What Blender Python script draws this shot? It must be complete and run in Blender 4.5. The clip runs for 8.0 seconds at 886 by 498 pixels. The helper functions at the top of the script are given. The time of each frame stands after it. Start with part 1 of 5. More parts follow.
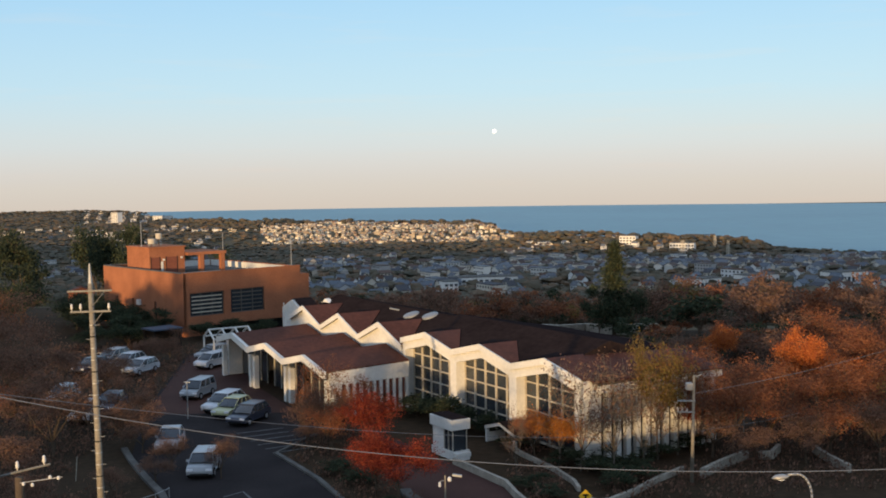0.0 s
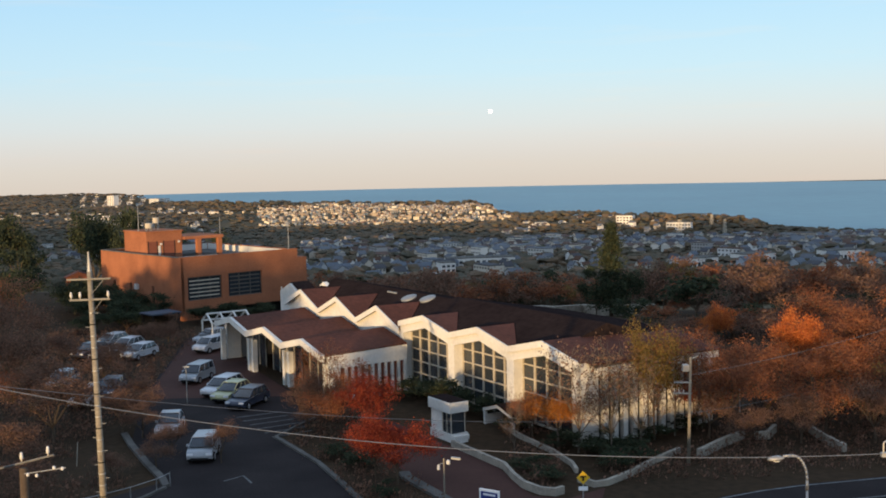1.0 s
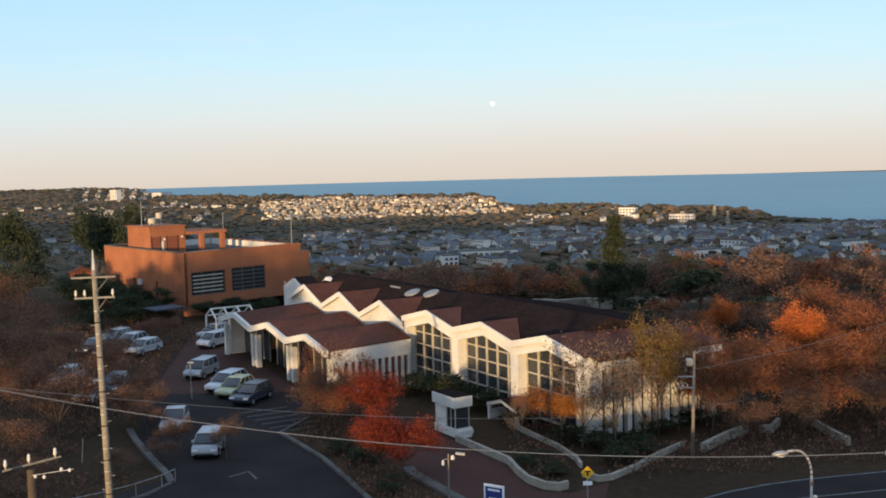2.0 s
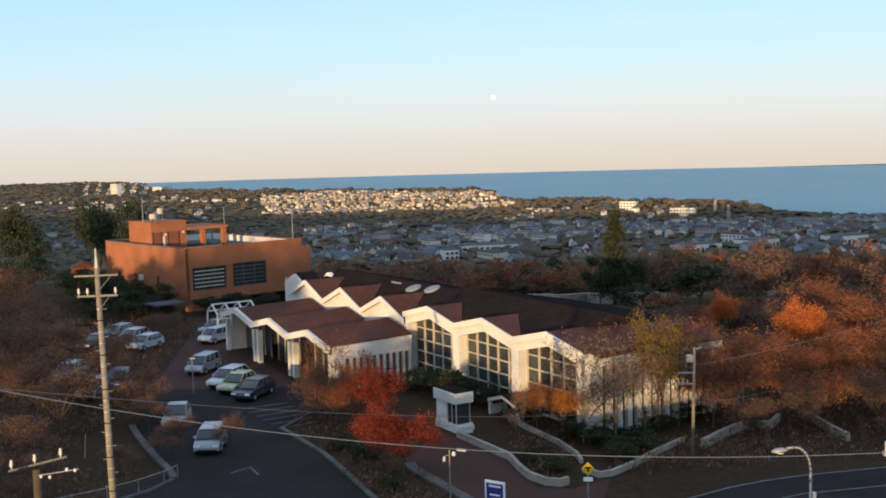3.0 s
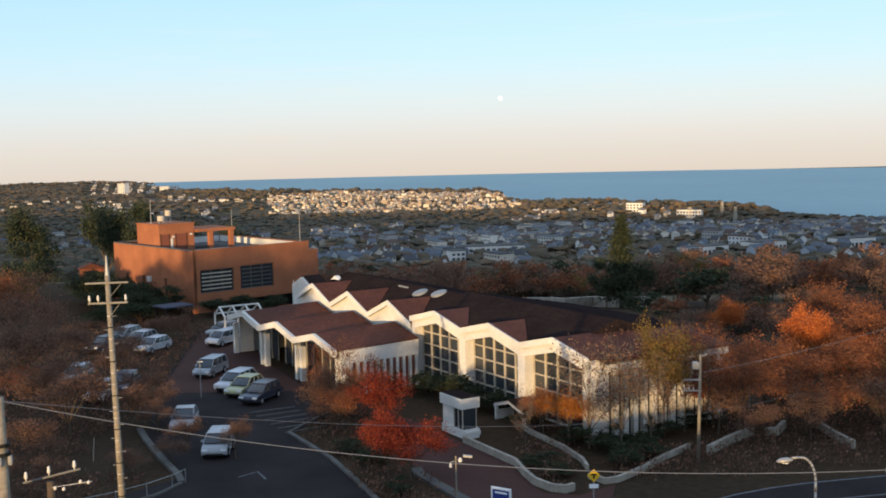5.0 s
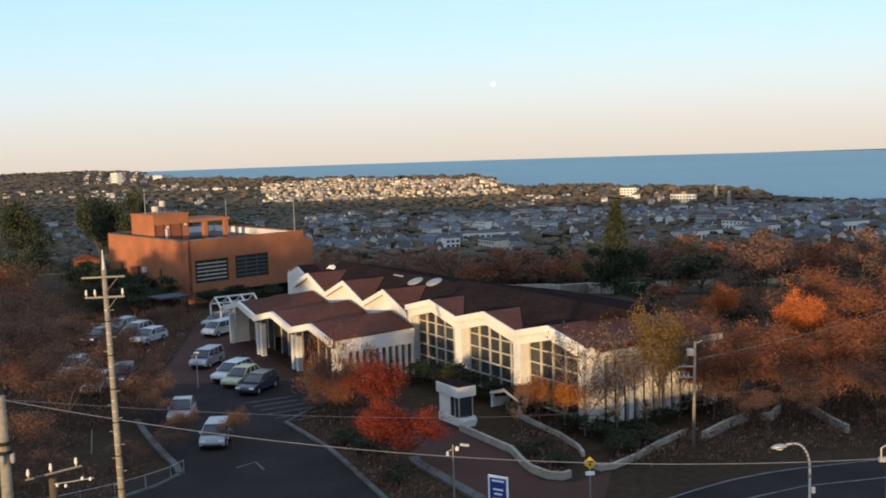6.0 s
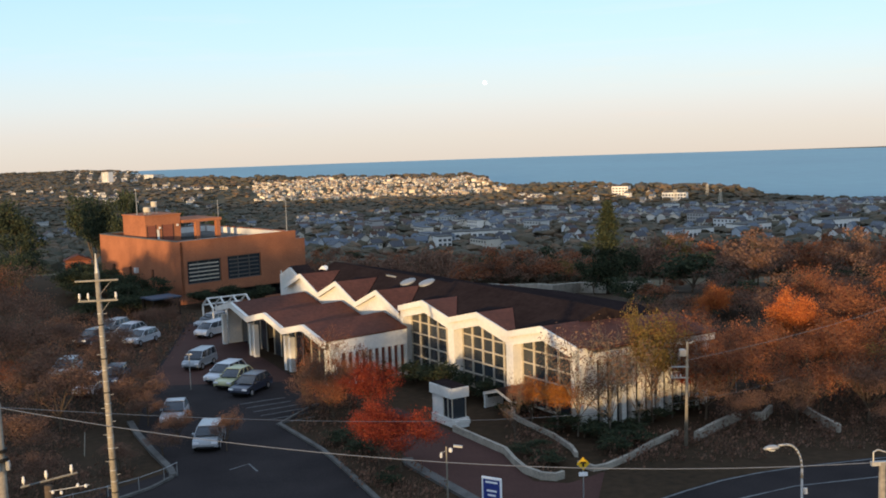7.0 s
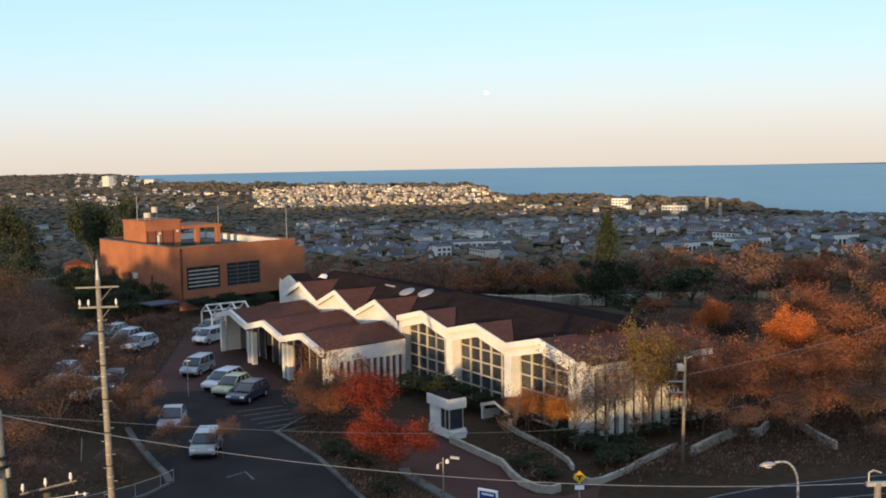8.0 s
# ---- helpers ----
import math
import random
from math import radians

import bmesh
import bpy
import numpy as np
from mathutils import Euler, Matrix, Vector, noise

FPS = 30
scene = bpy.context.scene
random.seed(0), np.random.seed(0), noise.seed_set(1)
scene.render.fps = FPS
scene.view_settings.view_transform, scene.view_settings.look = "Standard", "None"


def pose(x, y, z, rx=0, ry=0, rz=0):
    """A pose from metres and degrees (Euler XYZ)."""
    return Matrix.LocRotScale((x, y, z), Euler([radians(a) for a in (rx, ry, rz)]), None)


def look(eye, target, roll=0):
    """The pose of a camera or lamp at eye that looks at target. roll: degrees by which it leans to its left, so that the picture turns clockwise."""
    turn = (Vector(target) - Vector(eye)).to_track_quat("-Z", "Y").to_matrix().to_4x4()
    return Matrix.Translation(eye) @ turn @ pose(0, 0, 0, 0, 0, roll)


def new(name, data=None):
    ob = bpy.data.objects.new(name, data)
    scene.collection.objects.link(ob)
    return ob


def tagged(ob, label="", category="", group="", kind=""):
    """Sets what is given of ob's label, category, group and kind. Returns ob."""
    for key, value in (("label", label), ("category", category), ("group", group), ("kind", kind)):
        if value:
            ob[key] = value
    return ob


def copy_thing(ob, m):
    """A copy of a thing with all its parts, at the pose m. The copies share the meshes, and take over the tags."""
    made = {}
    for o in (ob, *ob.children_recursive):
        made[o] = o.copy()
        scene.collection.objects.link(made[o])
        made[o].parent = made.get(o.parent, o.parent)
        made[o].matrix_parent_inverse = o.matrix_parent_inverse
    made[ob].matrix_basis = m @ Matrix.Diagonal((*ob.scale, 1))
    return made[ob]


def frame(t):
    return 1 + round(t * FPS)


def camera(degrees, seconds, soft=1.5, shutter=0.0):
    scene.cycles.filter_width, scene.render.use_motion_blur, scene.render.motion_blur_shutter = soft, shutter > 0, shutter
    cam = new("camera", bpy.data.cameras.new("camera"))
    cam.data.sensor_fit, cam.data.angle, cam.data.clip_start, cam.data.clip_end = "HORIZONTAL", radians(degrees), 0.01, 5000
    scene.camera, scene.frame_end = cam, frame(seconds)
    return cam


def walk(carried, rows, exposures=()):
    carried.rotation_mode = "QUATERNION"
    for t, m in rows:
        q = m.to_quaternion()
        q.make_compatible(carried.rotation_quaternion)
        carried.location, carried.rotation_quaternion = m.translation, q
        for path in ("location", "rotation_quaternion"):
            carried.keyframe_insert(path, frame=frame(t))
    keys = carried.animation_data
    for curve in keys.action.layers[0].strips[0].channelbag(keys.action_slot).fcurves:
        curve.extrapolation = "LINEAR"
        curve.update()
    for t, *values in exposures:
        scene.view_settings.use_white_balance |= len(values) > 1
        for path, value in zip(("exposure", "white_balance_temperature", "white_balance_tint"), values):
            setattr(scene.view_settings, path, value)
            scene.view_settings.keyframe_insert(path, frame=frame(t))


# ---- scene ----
cam = camera(45.0, 8.0, soft=1.85)

PATH = [
    (0, (0.187, 1.363, 19.032), (0.186, 3.359, 18.909), -0.8),
    (0.5, (0.191, 1.216, 19.141), (0.19, 3.211, 19.008), -0.9),
    (1, (0.184, 1.145, 19.264), (0.188, 3.138, 19.105), -1.2),
    (1.5, (0.156, 1.165, 19.355), (0.157, 3.158, 19.186), -1.4),
    (3, (0.13, 0.931, 19.641), (0.127, 2.923, 19.457), -1.5),
    (3.5, (0.107, 0.869, 19.752), (0.102, 2.86, 19.561), -1.5),
    (4, (0.095, 0.826, 19.846), (0.085, 2.817, 19.663), -1.2),
    (4.5, (0.094, 0.758, 19.932), (0.079, 2.75, 19.754), -1.2),
    (6, (0.047, 0.472, 20.253), (0.042, 2.461, 20.045), -1.8),
    (6.5, (0.035, 0.449, 20.345), (0.033, 2.437, 20.128), -2.2),
    (7, (-0.006, 0.406, 20.435), (0.004, 2.395, 20.224), -1.9),
    (7.5, (-0.034, 0.335, 20.506), (-0.015, 2.325, 20.306), -1.0),
    (8, (-0.048, 0.259, 20.579), (-0.036, 2.25, 20.385), -1.0),
]
walk(cam, [(t, look(eye, target, roll)) for t, eye, target, roll in PATH],
     [(0, 0.27), (1, 0.36), (3.5, 0.47), (6.5, 0.52), (8, 0.54)])


# ---- world and sun ----
SUN_FROM = Vector((-0.32, -0.947, 0.0)).normalized()
SUN_EL = radians(3.1)
world = bpy.data.worlds.new("evening_sky")
scene.world = world
world.use_nodes = True
wn, wl = world.node_tree.nodes, world.node_tree.links
wn.clear()
w_out = wn.new("ShaderNodeOutputWorld")
w_add = wn.new("ShaderNodeAddShader")
w_nis = wn.new("ShaderNodeTexSky")
w_nis.sky_type = "NISHITA"
w_nis.sun_disc = False
w_nis.sun_elevation = SUN_EL
w_nis.sun_rotation = math.atan2(SUN_FROM.x, SUN_FROM.y)
w_bg1 = wn.new("ShaderNodeBackground")
w_bg1.inputs[1].default_value = 0.055
w_bg2 = wn.new("ShaderNodeBackground")
w_bg2.inputs[1].default_value = 0.83
w_tc = wn.new("ShaderNodeTexCoord")
w_sep = wn.new("ShaderNodeSeparateXYZ")
w_map = wn.new("ShaderNodeMapRange")
w_map.inputs[1].default_value, w_map.inputs[2].default_value = -0.05, 0.45
w_ramp = wn.new("ShaderNodeValToRGB")
SKY = [(0.0, (0.57, 0.50, 0.45)), (0.055, (0.61, 0.55, 0.49)), (0.10, (0.63, 0.605, 0.56)), (0.17, (0.52, 0.62, 0.70)),
       (0.27, (0.39, 0.61, 0.80)), (0.45, (0.29, 0.54, 0.80)), (0.7, (0.41, 0.605, 0.83)), (1.0, (0.47, 0.62, 0.87))]
for i, (p, c) in enumerate(SKY):
    e = w_ramp.color_ramp.elements[i] if i < 2 else w_ramp.color_ramp.elements.new(p)
    e.position, e.color = p, (*c, 1)
# thin streaks of evening cloud low over the sea
w_scale = wn.new("ShaderNodeVectorMath")
w_scale.operation = "MULTIPLY"
w_scale.inputs[1].default_value = (5, 5, 60)
w_noise = wn.new("ShaderNodeTexNoise")
w_noise.inputs["Scale"].default_value = 1.6
w_noise.inputs["Detail"].default_value = 5
w_cr = wn.new("ShaderNodeMapRange")
w_cr.inputs[1].default_value, w_cr.inputs[2].default_value = 0.56, 0.85
w_cr.inputs[3].default_value, w_cr.inputs[4].default_value = 0.0, 0.16
w_mix = wn.new("ShaderNodeMixRGB")
w_mix.inputs[2].default_value = (0.74, 0.58, 0.50, 1)
wl.new(w_tc.outputs["Generated"], w_sep.inputs[0])
wl.new(w_sep.outputs[2], w_map.inputs[0])
wl.new(w_map.outputs[0], w_ramp.inputs[0])
wl.new(w_tc.outputs["Generated"], w_scale.inputs[0])
wl.new(w_scale.outputs[0], w_noise.inputs["Vector"])
wl.new(w_noise.outputs[0], w_cr.inputs[0])
wl.new(w_cr.outputs[0], w_mix.inputs[0])
wl.new(w_ramp.outputs[0], w_mix.inputs[1])
wl.new(w_mix.outputs[0], w_bg2.inputs[0])
wl.new(w_nis.outputs[0], w_bg1.inputs[0])
wl.new(w_bg1.outputs[0], w_add.inputs[0])
wl.new(w_bg2.outputs[0], w_add.inputs[1])
wl.new(w_add.outputs[0], w_out.inputs[0])

sun = new("sun", bpy.data.lights.new("sun", "SUN"))
sun.data.energy = 5.0
sun.data.angle = radians(0.6)
sun.data.color = (1.0, 0.67, 0.33)
sun.matrix_world = look((0, 0, 60), Vector((0, 0, 60)) - SUN_FROM * math.cos(SUN_EL) - Vector((0, 0, math.sin(SUN_EL))))


# ---- materials ----
def material(name, a, b, scale=1.0, rough=0.85, bump=0.0, metal=0.0, islands=False, objects=False, fine=9.0, stain=0.5, spec=0.06):
    """Two tones mixed by a coarse and a fine noise, or by island or object, in metres."""
    m = bpy.data.materials.new(name)
    m.use_nodes = True
    n, l = m.node_tree.nodes, m.node_tree.links
    p = n["Principled BSDF"]
    p.inputs["Roughness"].default_value, p.inputs["Metallic"].default_value = rough, metal
    p.inputs["Specular IOR Level"].default_value = spec
    tc = n.new("ShaderNodeTexCoord")
    n1, n2 = n.new("ShaderNodeTexNoise"), n.new("ShaderNodeTexNoise")
    for node, s in ((n1, scale), (n2, scale * fine)):
        node.inputs["Scale"].default_value, node.inputs["Detail"].default_value = s, 4
        l.new(tc.outputs["Object"], node.inputs["Vector"])
    mx = n.new("ShaderNodeMath")
    mx.operation = "MULTIPLY_ADD"
    mx.inputs[1].default_value = stain
    l.new(n1.outputs[0], mx.inputs[0])
    half = n.new("ShaderNodeMath")
    half.operation = "MULTIPLY"
    half.inputs[1].default_value = 1 - stain
    l.new(n2.outputs[0], half.inputs[0])
    l.new(half.outputs[0], mx.inputs[2])
    rg = n.new("ShaderNodeMapRange")
    rg.inputs[1].default_value, rg.inputs[2].default_value = 0.3, 0.7
    l.new(mx.outputs[0], rg.inputs[0])
    fac = rg.outputs[0]
    if islands or objects:
        src = n.new("ShaderNodeNewGeometry").outputs["Random Per Island"] if islands else n.new("ShaderNodeObjectInfo").outputs["Random"]
        av = n.new("ShaderNodeMath")
        av.operation = "MULTIPLY_ADD"
        av.inputs[1].default_value = 0.3
        l.new(fac, av.inputs[0])
        sc = n.new("ShaderNodeMath")
        sc.operation = "MULTIPLY"
        sc.inputs[1].default_value = 0.7
        l.new(src, sc.inputs[0])
        l.new(sc.outputs[0], av.inputs[2])
        fac = av.outputs[0]
    ramp = n.new("ShaderNodeValToRGB")
    ramp.color_ramp.elements[0].color, ramp.color_ramp.elements[1].color = (*a, 1), (*b, 1)
    l.new(fac, ramp.inputs[0])
    l.new(ramp.outputs[0], p.inputs["Base Color"])
    if bump:
        bp = n.new("ShaderNodeBump")
        bp.inputs["Strength"].default_value, bp.inputs["Distance"].default_value = 0.6, bump
        l.new(n2.outputs[0], bp.inputs["Height"])
        l.new(bp.outputs[0], p.inputs["Normal"])
    return m


def palette(name, tones, rough=0.8, spec=0.2, detail=0.0, scale=3.0, thin=False):
    """Each island of a mesh takes one tone of a list."""
    m = bpy.data.materials.new(name)
    m.use_nodes = True
    n, l = m.node_tree.nodes, m.node_tree.links
    p = n["Principled BSDF"]
    p.inputs["Roughness"].default_value, p.inputs["Specular IOR Level"].default_value = rough, spec
    ramp = n.new("ShaderNodeValToRGB")
    ramp.color_ramp.interpolation = "LINEAR" if detail else "CONSTANT"
    for i, c in enumerate(tones):
        e = ramp.color_ramp.elements[i] if i < 2 else ramp.color_ramp.elements.new(0.5)
        e.position, e.color = i / len(tones), (*c, 1)
    src = n.new("ShaderNodeNewGeometry").outputs["Random Per Island"]
    if detail:
        tc, nz = n.new("ShaderNodeTexCoord"), n.new("ShaderNodeTexNoise")
        nz.inputs["Scale"].default_value = scale
        l.new(tc.outputs["Object"], nz.inputs["Vector"])
        av = n.new("ShaderNodeMix")
        av.inputs[0].default_value = detail
        l.new(src, av.inputs[2])
        l.new(nz.outputs[0], av.inputs[3])
        src = av.outputs[0]
    l.new(src, ramp.inputs[0])
    l.new(ramp.outputs[0], p.inputs["Base Color"])
    if thin:
        tr, mx = n.new("ShaderNodeBsdfTranslucent"), n.new("ShaderNodeMixShader")
        mx.inputs[0].default_value = 0.3
        l.new(ramp.outputs[0], tr.inputs[0])
        l.new(p.outputs[0], mx.inputs[1])
        l.new(tr.outputs[0], mx.inputs[2])
        l.new(mx.outputs[0], n["Material Output"].inputs[0])
    return m


def glass_dark(name, c, rough=0.12):
    m = material(name, c, [v * 1.6 for v in c], 0.6, rough, spec=0.6)
    return m


GRASS = material("leaf_littered_turf", (0.020, 0.015, 0.009), (0.062, 0.038, 0.022), 0.06, 0.95, 0.05, fine=30)
VALLEY = material("valley_scrub", (0.070, 0.058, 0.036), (0.14, 0.105, 0.062), 0.012, 0.95, 0.3, fine=12)
ASPHALT = material("asphalt", (0.018, 0.0155, 0.016), (0.040, 0.034, 0.033), 0.25, 0.9, 0.01, fine=40, spec=0.02)
PAVER = material("red_brown_paving", (0.046, 0.023, 0.019), (0.080, 0.041, 0.033), 0.3, 0.85, 0.01, fine=25)
KERB = material("kerb_concrete", (0.06, 0.056, 0.052), (0.14, 0.132, 0.12), 1.2, 0.9, 0.01)
STONE = material("pale_stone_wall", (0.16, 0.14, 0.115), (0.42, 0.37, 0.30), 1.4, 0.9, 0.02)
WHITE = material("white_render", (0.48, 0.465, 0.43), (0.64, 0.62, 0.575), 0.5, 0.8, 0.004)
WHITE_OLD = material("weathered_white_render", (0.50, 0.48, 0.45), (0.75, 0.73, 0.69), 0.7, 0.85, 0.006)
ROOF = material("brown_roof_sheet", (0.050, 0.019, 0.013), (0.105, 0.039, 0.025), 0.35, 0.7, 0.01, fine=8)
# darker copy of the roof brown, with the main roof's shade in its colour
ROOF_SHADED = material("dark_brown_roof_sheet", (0.014, 0.010, 0.010), (0.028, 0.020, 0.019), 0.3, 1.0, 0.01, fine=8, spec=0.0)
BRICK = material("orange_brick", (0.20, 0.078, 0.042), (0.34, 0.135, 0.070), 0.4, 0.85, 0.01, fine=14)
DECK = material("roof_deck", (0.07, 0.065, 0.06), (0.12, 0.11, 0.10), 0.5, 0.9)
GLASS = glass_dark("window_glass", (0.022, 0.026, 0.030))
# near-black; also carries the shade of recesses and below the parking shelter roof
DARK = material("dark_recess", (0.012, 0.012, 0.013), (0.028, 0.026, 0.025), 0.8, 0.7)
FRAME = material("pale_window_frame", (0.34, 0.30, 0.24), (0.48, 0.43, 0.35), 2, 0.6)
BRICKRED = material("red_brown_panel", (0.13, 0.045, 0.030), (0.20, 0.075, 0.050), 1.5, 0.8)
CONCRETE = material("pole_concrete", (0.11, 0.095, 0.075), (0.29, 0.255, 0.20), 1.1, 0.85, 0.006)
STEEL = material("galvanised_steel", (0.22, 0.22, 0.22), (0.38, 0.38, 0.37), 3, 0.5, metal=0.5)
ARM = material("weathered_arm_steel", (0.10, 0.098, 0.095), (0.19, 0.185, 0.175), 3, 0.6, metal=0.3)
WIRE = material("wire", (0.085, 0.10, 0.13), (0.15, 0.17, 0.21), 3, 0.6)
PORCELAIN = material("white_porcelain", (0.45, 0.435, 0.41), (0.62, 0.60, 0.57), 4, 0.25)
PAINTLINE = material("worn_white_line", (0.05, 0.05, 0.05), (0.21, 0.21, 0.205), 1.5, 0.8, fine=12)
RUBBER = material("tyre_rubber", (0.012, 0.012, 0.012), (0.025, 0.025, 0.025), 5, 0.8)
ALLOY = material("wheel_alloy", (0.35, 0.36, 0.38), (0.5, 0.5, 0.52), 5, 0.4, metal=0.6)
CARGLASS = glass_dark("car_glass", (0.018, 0.022, 0.028), 0.06)
BARK = material("bark", (0.055, 0.040, 0.028), (0.115, 0.085, 0.060), 3, 0.95, 0.02)
PALEBARK = material("pale_bark", (0.075, 0.060, 0.047), (0.15, 0.125, 0.098), 3, 0.95, 0.02)
YELLOW = material("sign_yellow", (0.62, 0.36, 0.02), (0.76, 0.46, 0.04), 3, 0.5)
BLACK = material("matt_black", (0.012, 0.012, 0.012), (0.022, 0.022, 0.022), 3, 0.6)
BLUE = material("sign_blue", (0.025, 0.035, 0.16), (0.04, 0.06, 0.22), 3, 0.5)
SIGNWHITE = material("sign_white", (0.70, 0.70, 0.70), (0.82, 0.82, 0.82), 3, 0.5)
BLUEROOF = material("blue_grey_roof", (0.035, 0.045, 0.065), (0.06, 0.075, 0.10), 0.8, 0.6)
SKYLIGHT = material("skylight_acrylic", (0.15, 0.16, 0.17), (0.23, 0.24, 0.25), 1, 0.35)
LAMPGLASS = material("lamp_lens", (0.55, 0.55, 0.52), (0.7, 0.7, 0.68), 2, 0.2)
LEAF_RED = palette("red_maple_leaves", [(0.13, 0.022, 0.015), (0.21, 0.036, 0.021), (0.25, 0.056, 0.026), (0.155, 0.028, 0.018)], 0.9, 0.05, thin=True)
LEAF_ORANGE = palette("orange_leaves", [(0.38, 0.100, 0.032), (0.48, 0.140, 0.040), (0.31, 0.088, 0.034), (0.50, 0.165, 0.045)], 0.9, 0.05, thin=True)
LEAF_RUST = palette("rust_brown_leaves", [(0.165, 0.060, 0.034), (0.25, 0.090, 0.045), (0.180, 0.080, 0.045), (0.29, 0.115, 0.052)], 0.9, 0.05, thin=True)
LEAF_YELLOW = palette("yellow_leaves", [(0.30, 0.115, 0.024), (0.38, 0.15, 0.03), (0.25, 0.085, 0.022), (0.33, 0.11, 0.024)], 0.9, 0.05, thin=True)
LEAF_OLIVE = palette("olive_leaves", [(0.11, 0.080, 0.026), (0.16, 0.112, 0.034), (0.16, 0.082, 0.032), (0.19, 0.130, 0.042)], 0.9, 0.05, thin=True)
LEAF_DARK = palette("dark_evergreen_leaves", [(0.026, 0.036, 0.022), (0.050, 0.060, 0.034), (0.036, 0.046, 0.028), (0.064, 0.070, 0.038)], 0.9, 0.05, thin=True)
LEAF_DULL = palette("dull_brown_leaves", [(0.118, 0.066, 0.048), (0.172, 0.095, 0.066), (0.132, 0.081, 0.057), (0.20, 0.110, 0.073)], 0.9, 0.05, thin=True)
WOODS = palette("far_woods", [(0.085, 0.068, 0.046), (0.12, 0.082, 0.052), (0.062, 0.060, 0.044), (0.14, 0.090, 0.056), (0.10, 0.076, 0.050)], 0.9, 0.1, 0.35, 0.2)
SEA = material("sea_water", (0.085, 0.175, 0.205), (0.125, 0.240, 0.270), 0.0016, 0.45, 0.25, fine=14, spec=0.25)


# ---- mesh building ----
class Shape:
    """Collects vertices and faces of one mesh."""

    def __init__(self, m=None):
        self.v, self.f, self.m = [], [], m or Matrix()

    def add(self, verts, faces):
        k = len(self.v)
        self.v += [tuple(self.m @ Vector(p)) for p in verts]
        self.f += [tuple(k + i for i in f) for f in faces]
        return self

    def box(self, x0, y0, z0, x1, y1, z1, m=None):
        p = [(x, y, z) for z in (z0, z1) for y in (y0, y1) for x in (x0, x1)]
        if m is not None:
            p = [tuple(m @ Vector(q)) for q in p]
        return self.add(p, [(0, 2, 3, 1), (4, 5, 7, 6), (0, 1, 5, 4), (2, 6, 7, 3), (0, 4, 6, 2), (1, 3, 7, 5)])

    def chamfered(self, x0, y0, z0, x1, y1, z1, c=0.03):
        """A box whose four upper edges are taken off."""
        p = [(x0, y0, z0), (x1, y0, z0), (x1, y1, z0), (x0, y1, z0), (x0, y0, z1 - c), (x1, y0, z1 - c), (x1, y1, z1 - c), (x0, y1, z1 - c),
             (x0 + c, y0 + c, z1), (x1 - c, y0 + c, z1), (x1 - c, y1 - c, z1), (x0 + c, y1 - c, z1)]
        return self.add(p, [(3, 2, 1, 0), (0, 1, 5, 4), (1, 2, 6, 5), (2, 3, 7, 6), (3, 0, 4, 7), (4, 5, 9, 8), (5, 6, 10, 9), (6, 7, 11, 10), (7, 4, 8, 11), (8, 9, 10, 11)])

    def prism(self, pts, y0, y1):
        """An outline in x and z, counter-clockwise seen from -y, drawn out from y0 to y1."""
        n = len(pts)
        v = [(x, y0, z) for x, z in pts] + [(x, y1, z) for x, z in pts]
        return self.add(v, [tuple(range(n)), tuple(range(2 * n - 1, n - 1, -1))] + [(i, i + n, (i + 1) % n + n, (i + 1) % n) for i in range(n)])

    def slab(self, pts, z0, z1):
        """An outline in x and y, counter-clockwise from above, from z0 to z1."""
        n = len(pts)
        v = [(x, y, z0) for x, y in pts] + [(x, y, z1) for x, y in pts]
        return self.add(v, [tuple(range(n - 1, -1, -1)), tuple(range(n, 2 * n))] + [(i, (i + 1) % n, (i + 1) % n + n, i + n) for i in range(n)])

    def tube(self, a, b, ra, rb, n=8, caps=True):
        a, b = Vector(a), Vector(b)
        d = (b - a).normalized()
        s = d.orthogonal().normalized()
        t = d.cross(s)
        ring = [(math.cos(i * math.tau / n), math.sin(i * math.tau / n)) for i in range(n)]
        v = [a + (s * c + t * w) * ra for c, w in ring] + [b + (s * c + t * w) * rb for c, w in ring]
        f = [(i, (i + 1) % n, (i + 1) % n + n, i + n) for i in range(n)]
        if caps:
            f += [tuple(range(n - 1, -1, -1)), tuple(range(n, 2 * n))]
        return self.add(v, f)

    def lathe(self, centre, rings, n=10):
        """Rings of (radius, height) turned about the upright through centre."""
        v = [(centre[0] + r * math.cos(i * math.tau / n), centre[1] + r * math.sin(i * math.tau / n), centre[2] + z) for r, z in rings for i in range(n)]
        f = [(k * n + i, k * n + (i + 1) % n, (k + 1) * n + (i + 1) % n, (k + 1) * n + i) for k in range(len(rings) - 1) for i in range(n)]
        f += [tuple(range(n - 1, -1, -1)), tuple(range((len(rings) - 1) * n, len(rings) * n))]
        return self.add(v, f)

    def strip(self, line, half, z0, z1):
        """A low wall or kerb of that half width along a line of (x, y[, dz])."""
        n = len(line)
        pts = []
        for i, p in enumerate(line):
            a, b = Vector(line[max(i - 1, 0)][:2]), Vector(line[min(i + 1, n - 1)][:2])
            t = (b - a).normalized()
            q = Vector((-t.y, t.x)) * half
            g = ground_z(p[0], p[1])
            for s in (1, -1):
                for z in (z0, z1):
                    pts.append((p[0] + s * q.x, p[1] + s * q.y, g + z))
        f = []
        for i in range(n - 1):
            k = 4 * i
            f += [(k + 1, k + 3, k + 7, k + 5), (k, k + 1, k + 5, k + 4), (k + 3, k + 2, k + 6, k + 7)]
        f += [(0, 2, 3, 1), (4 * n - 4, 4 * n - 3, 4 * n - 1, 4 * n - 2)]
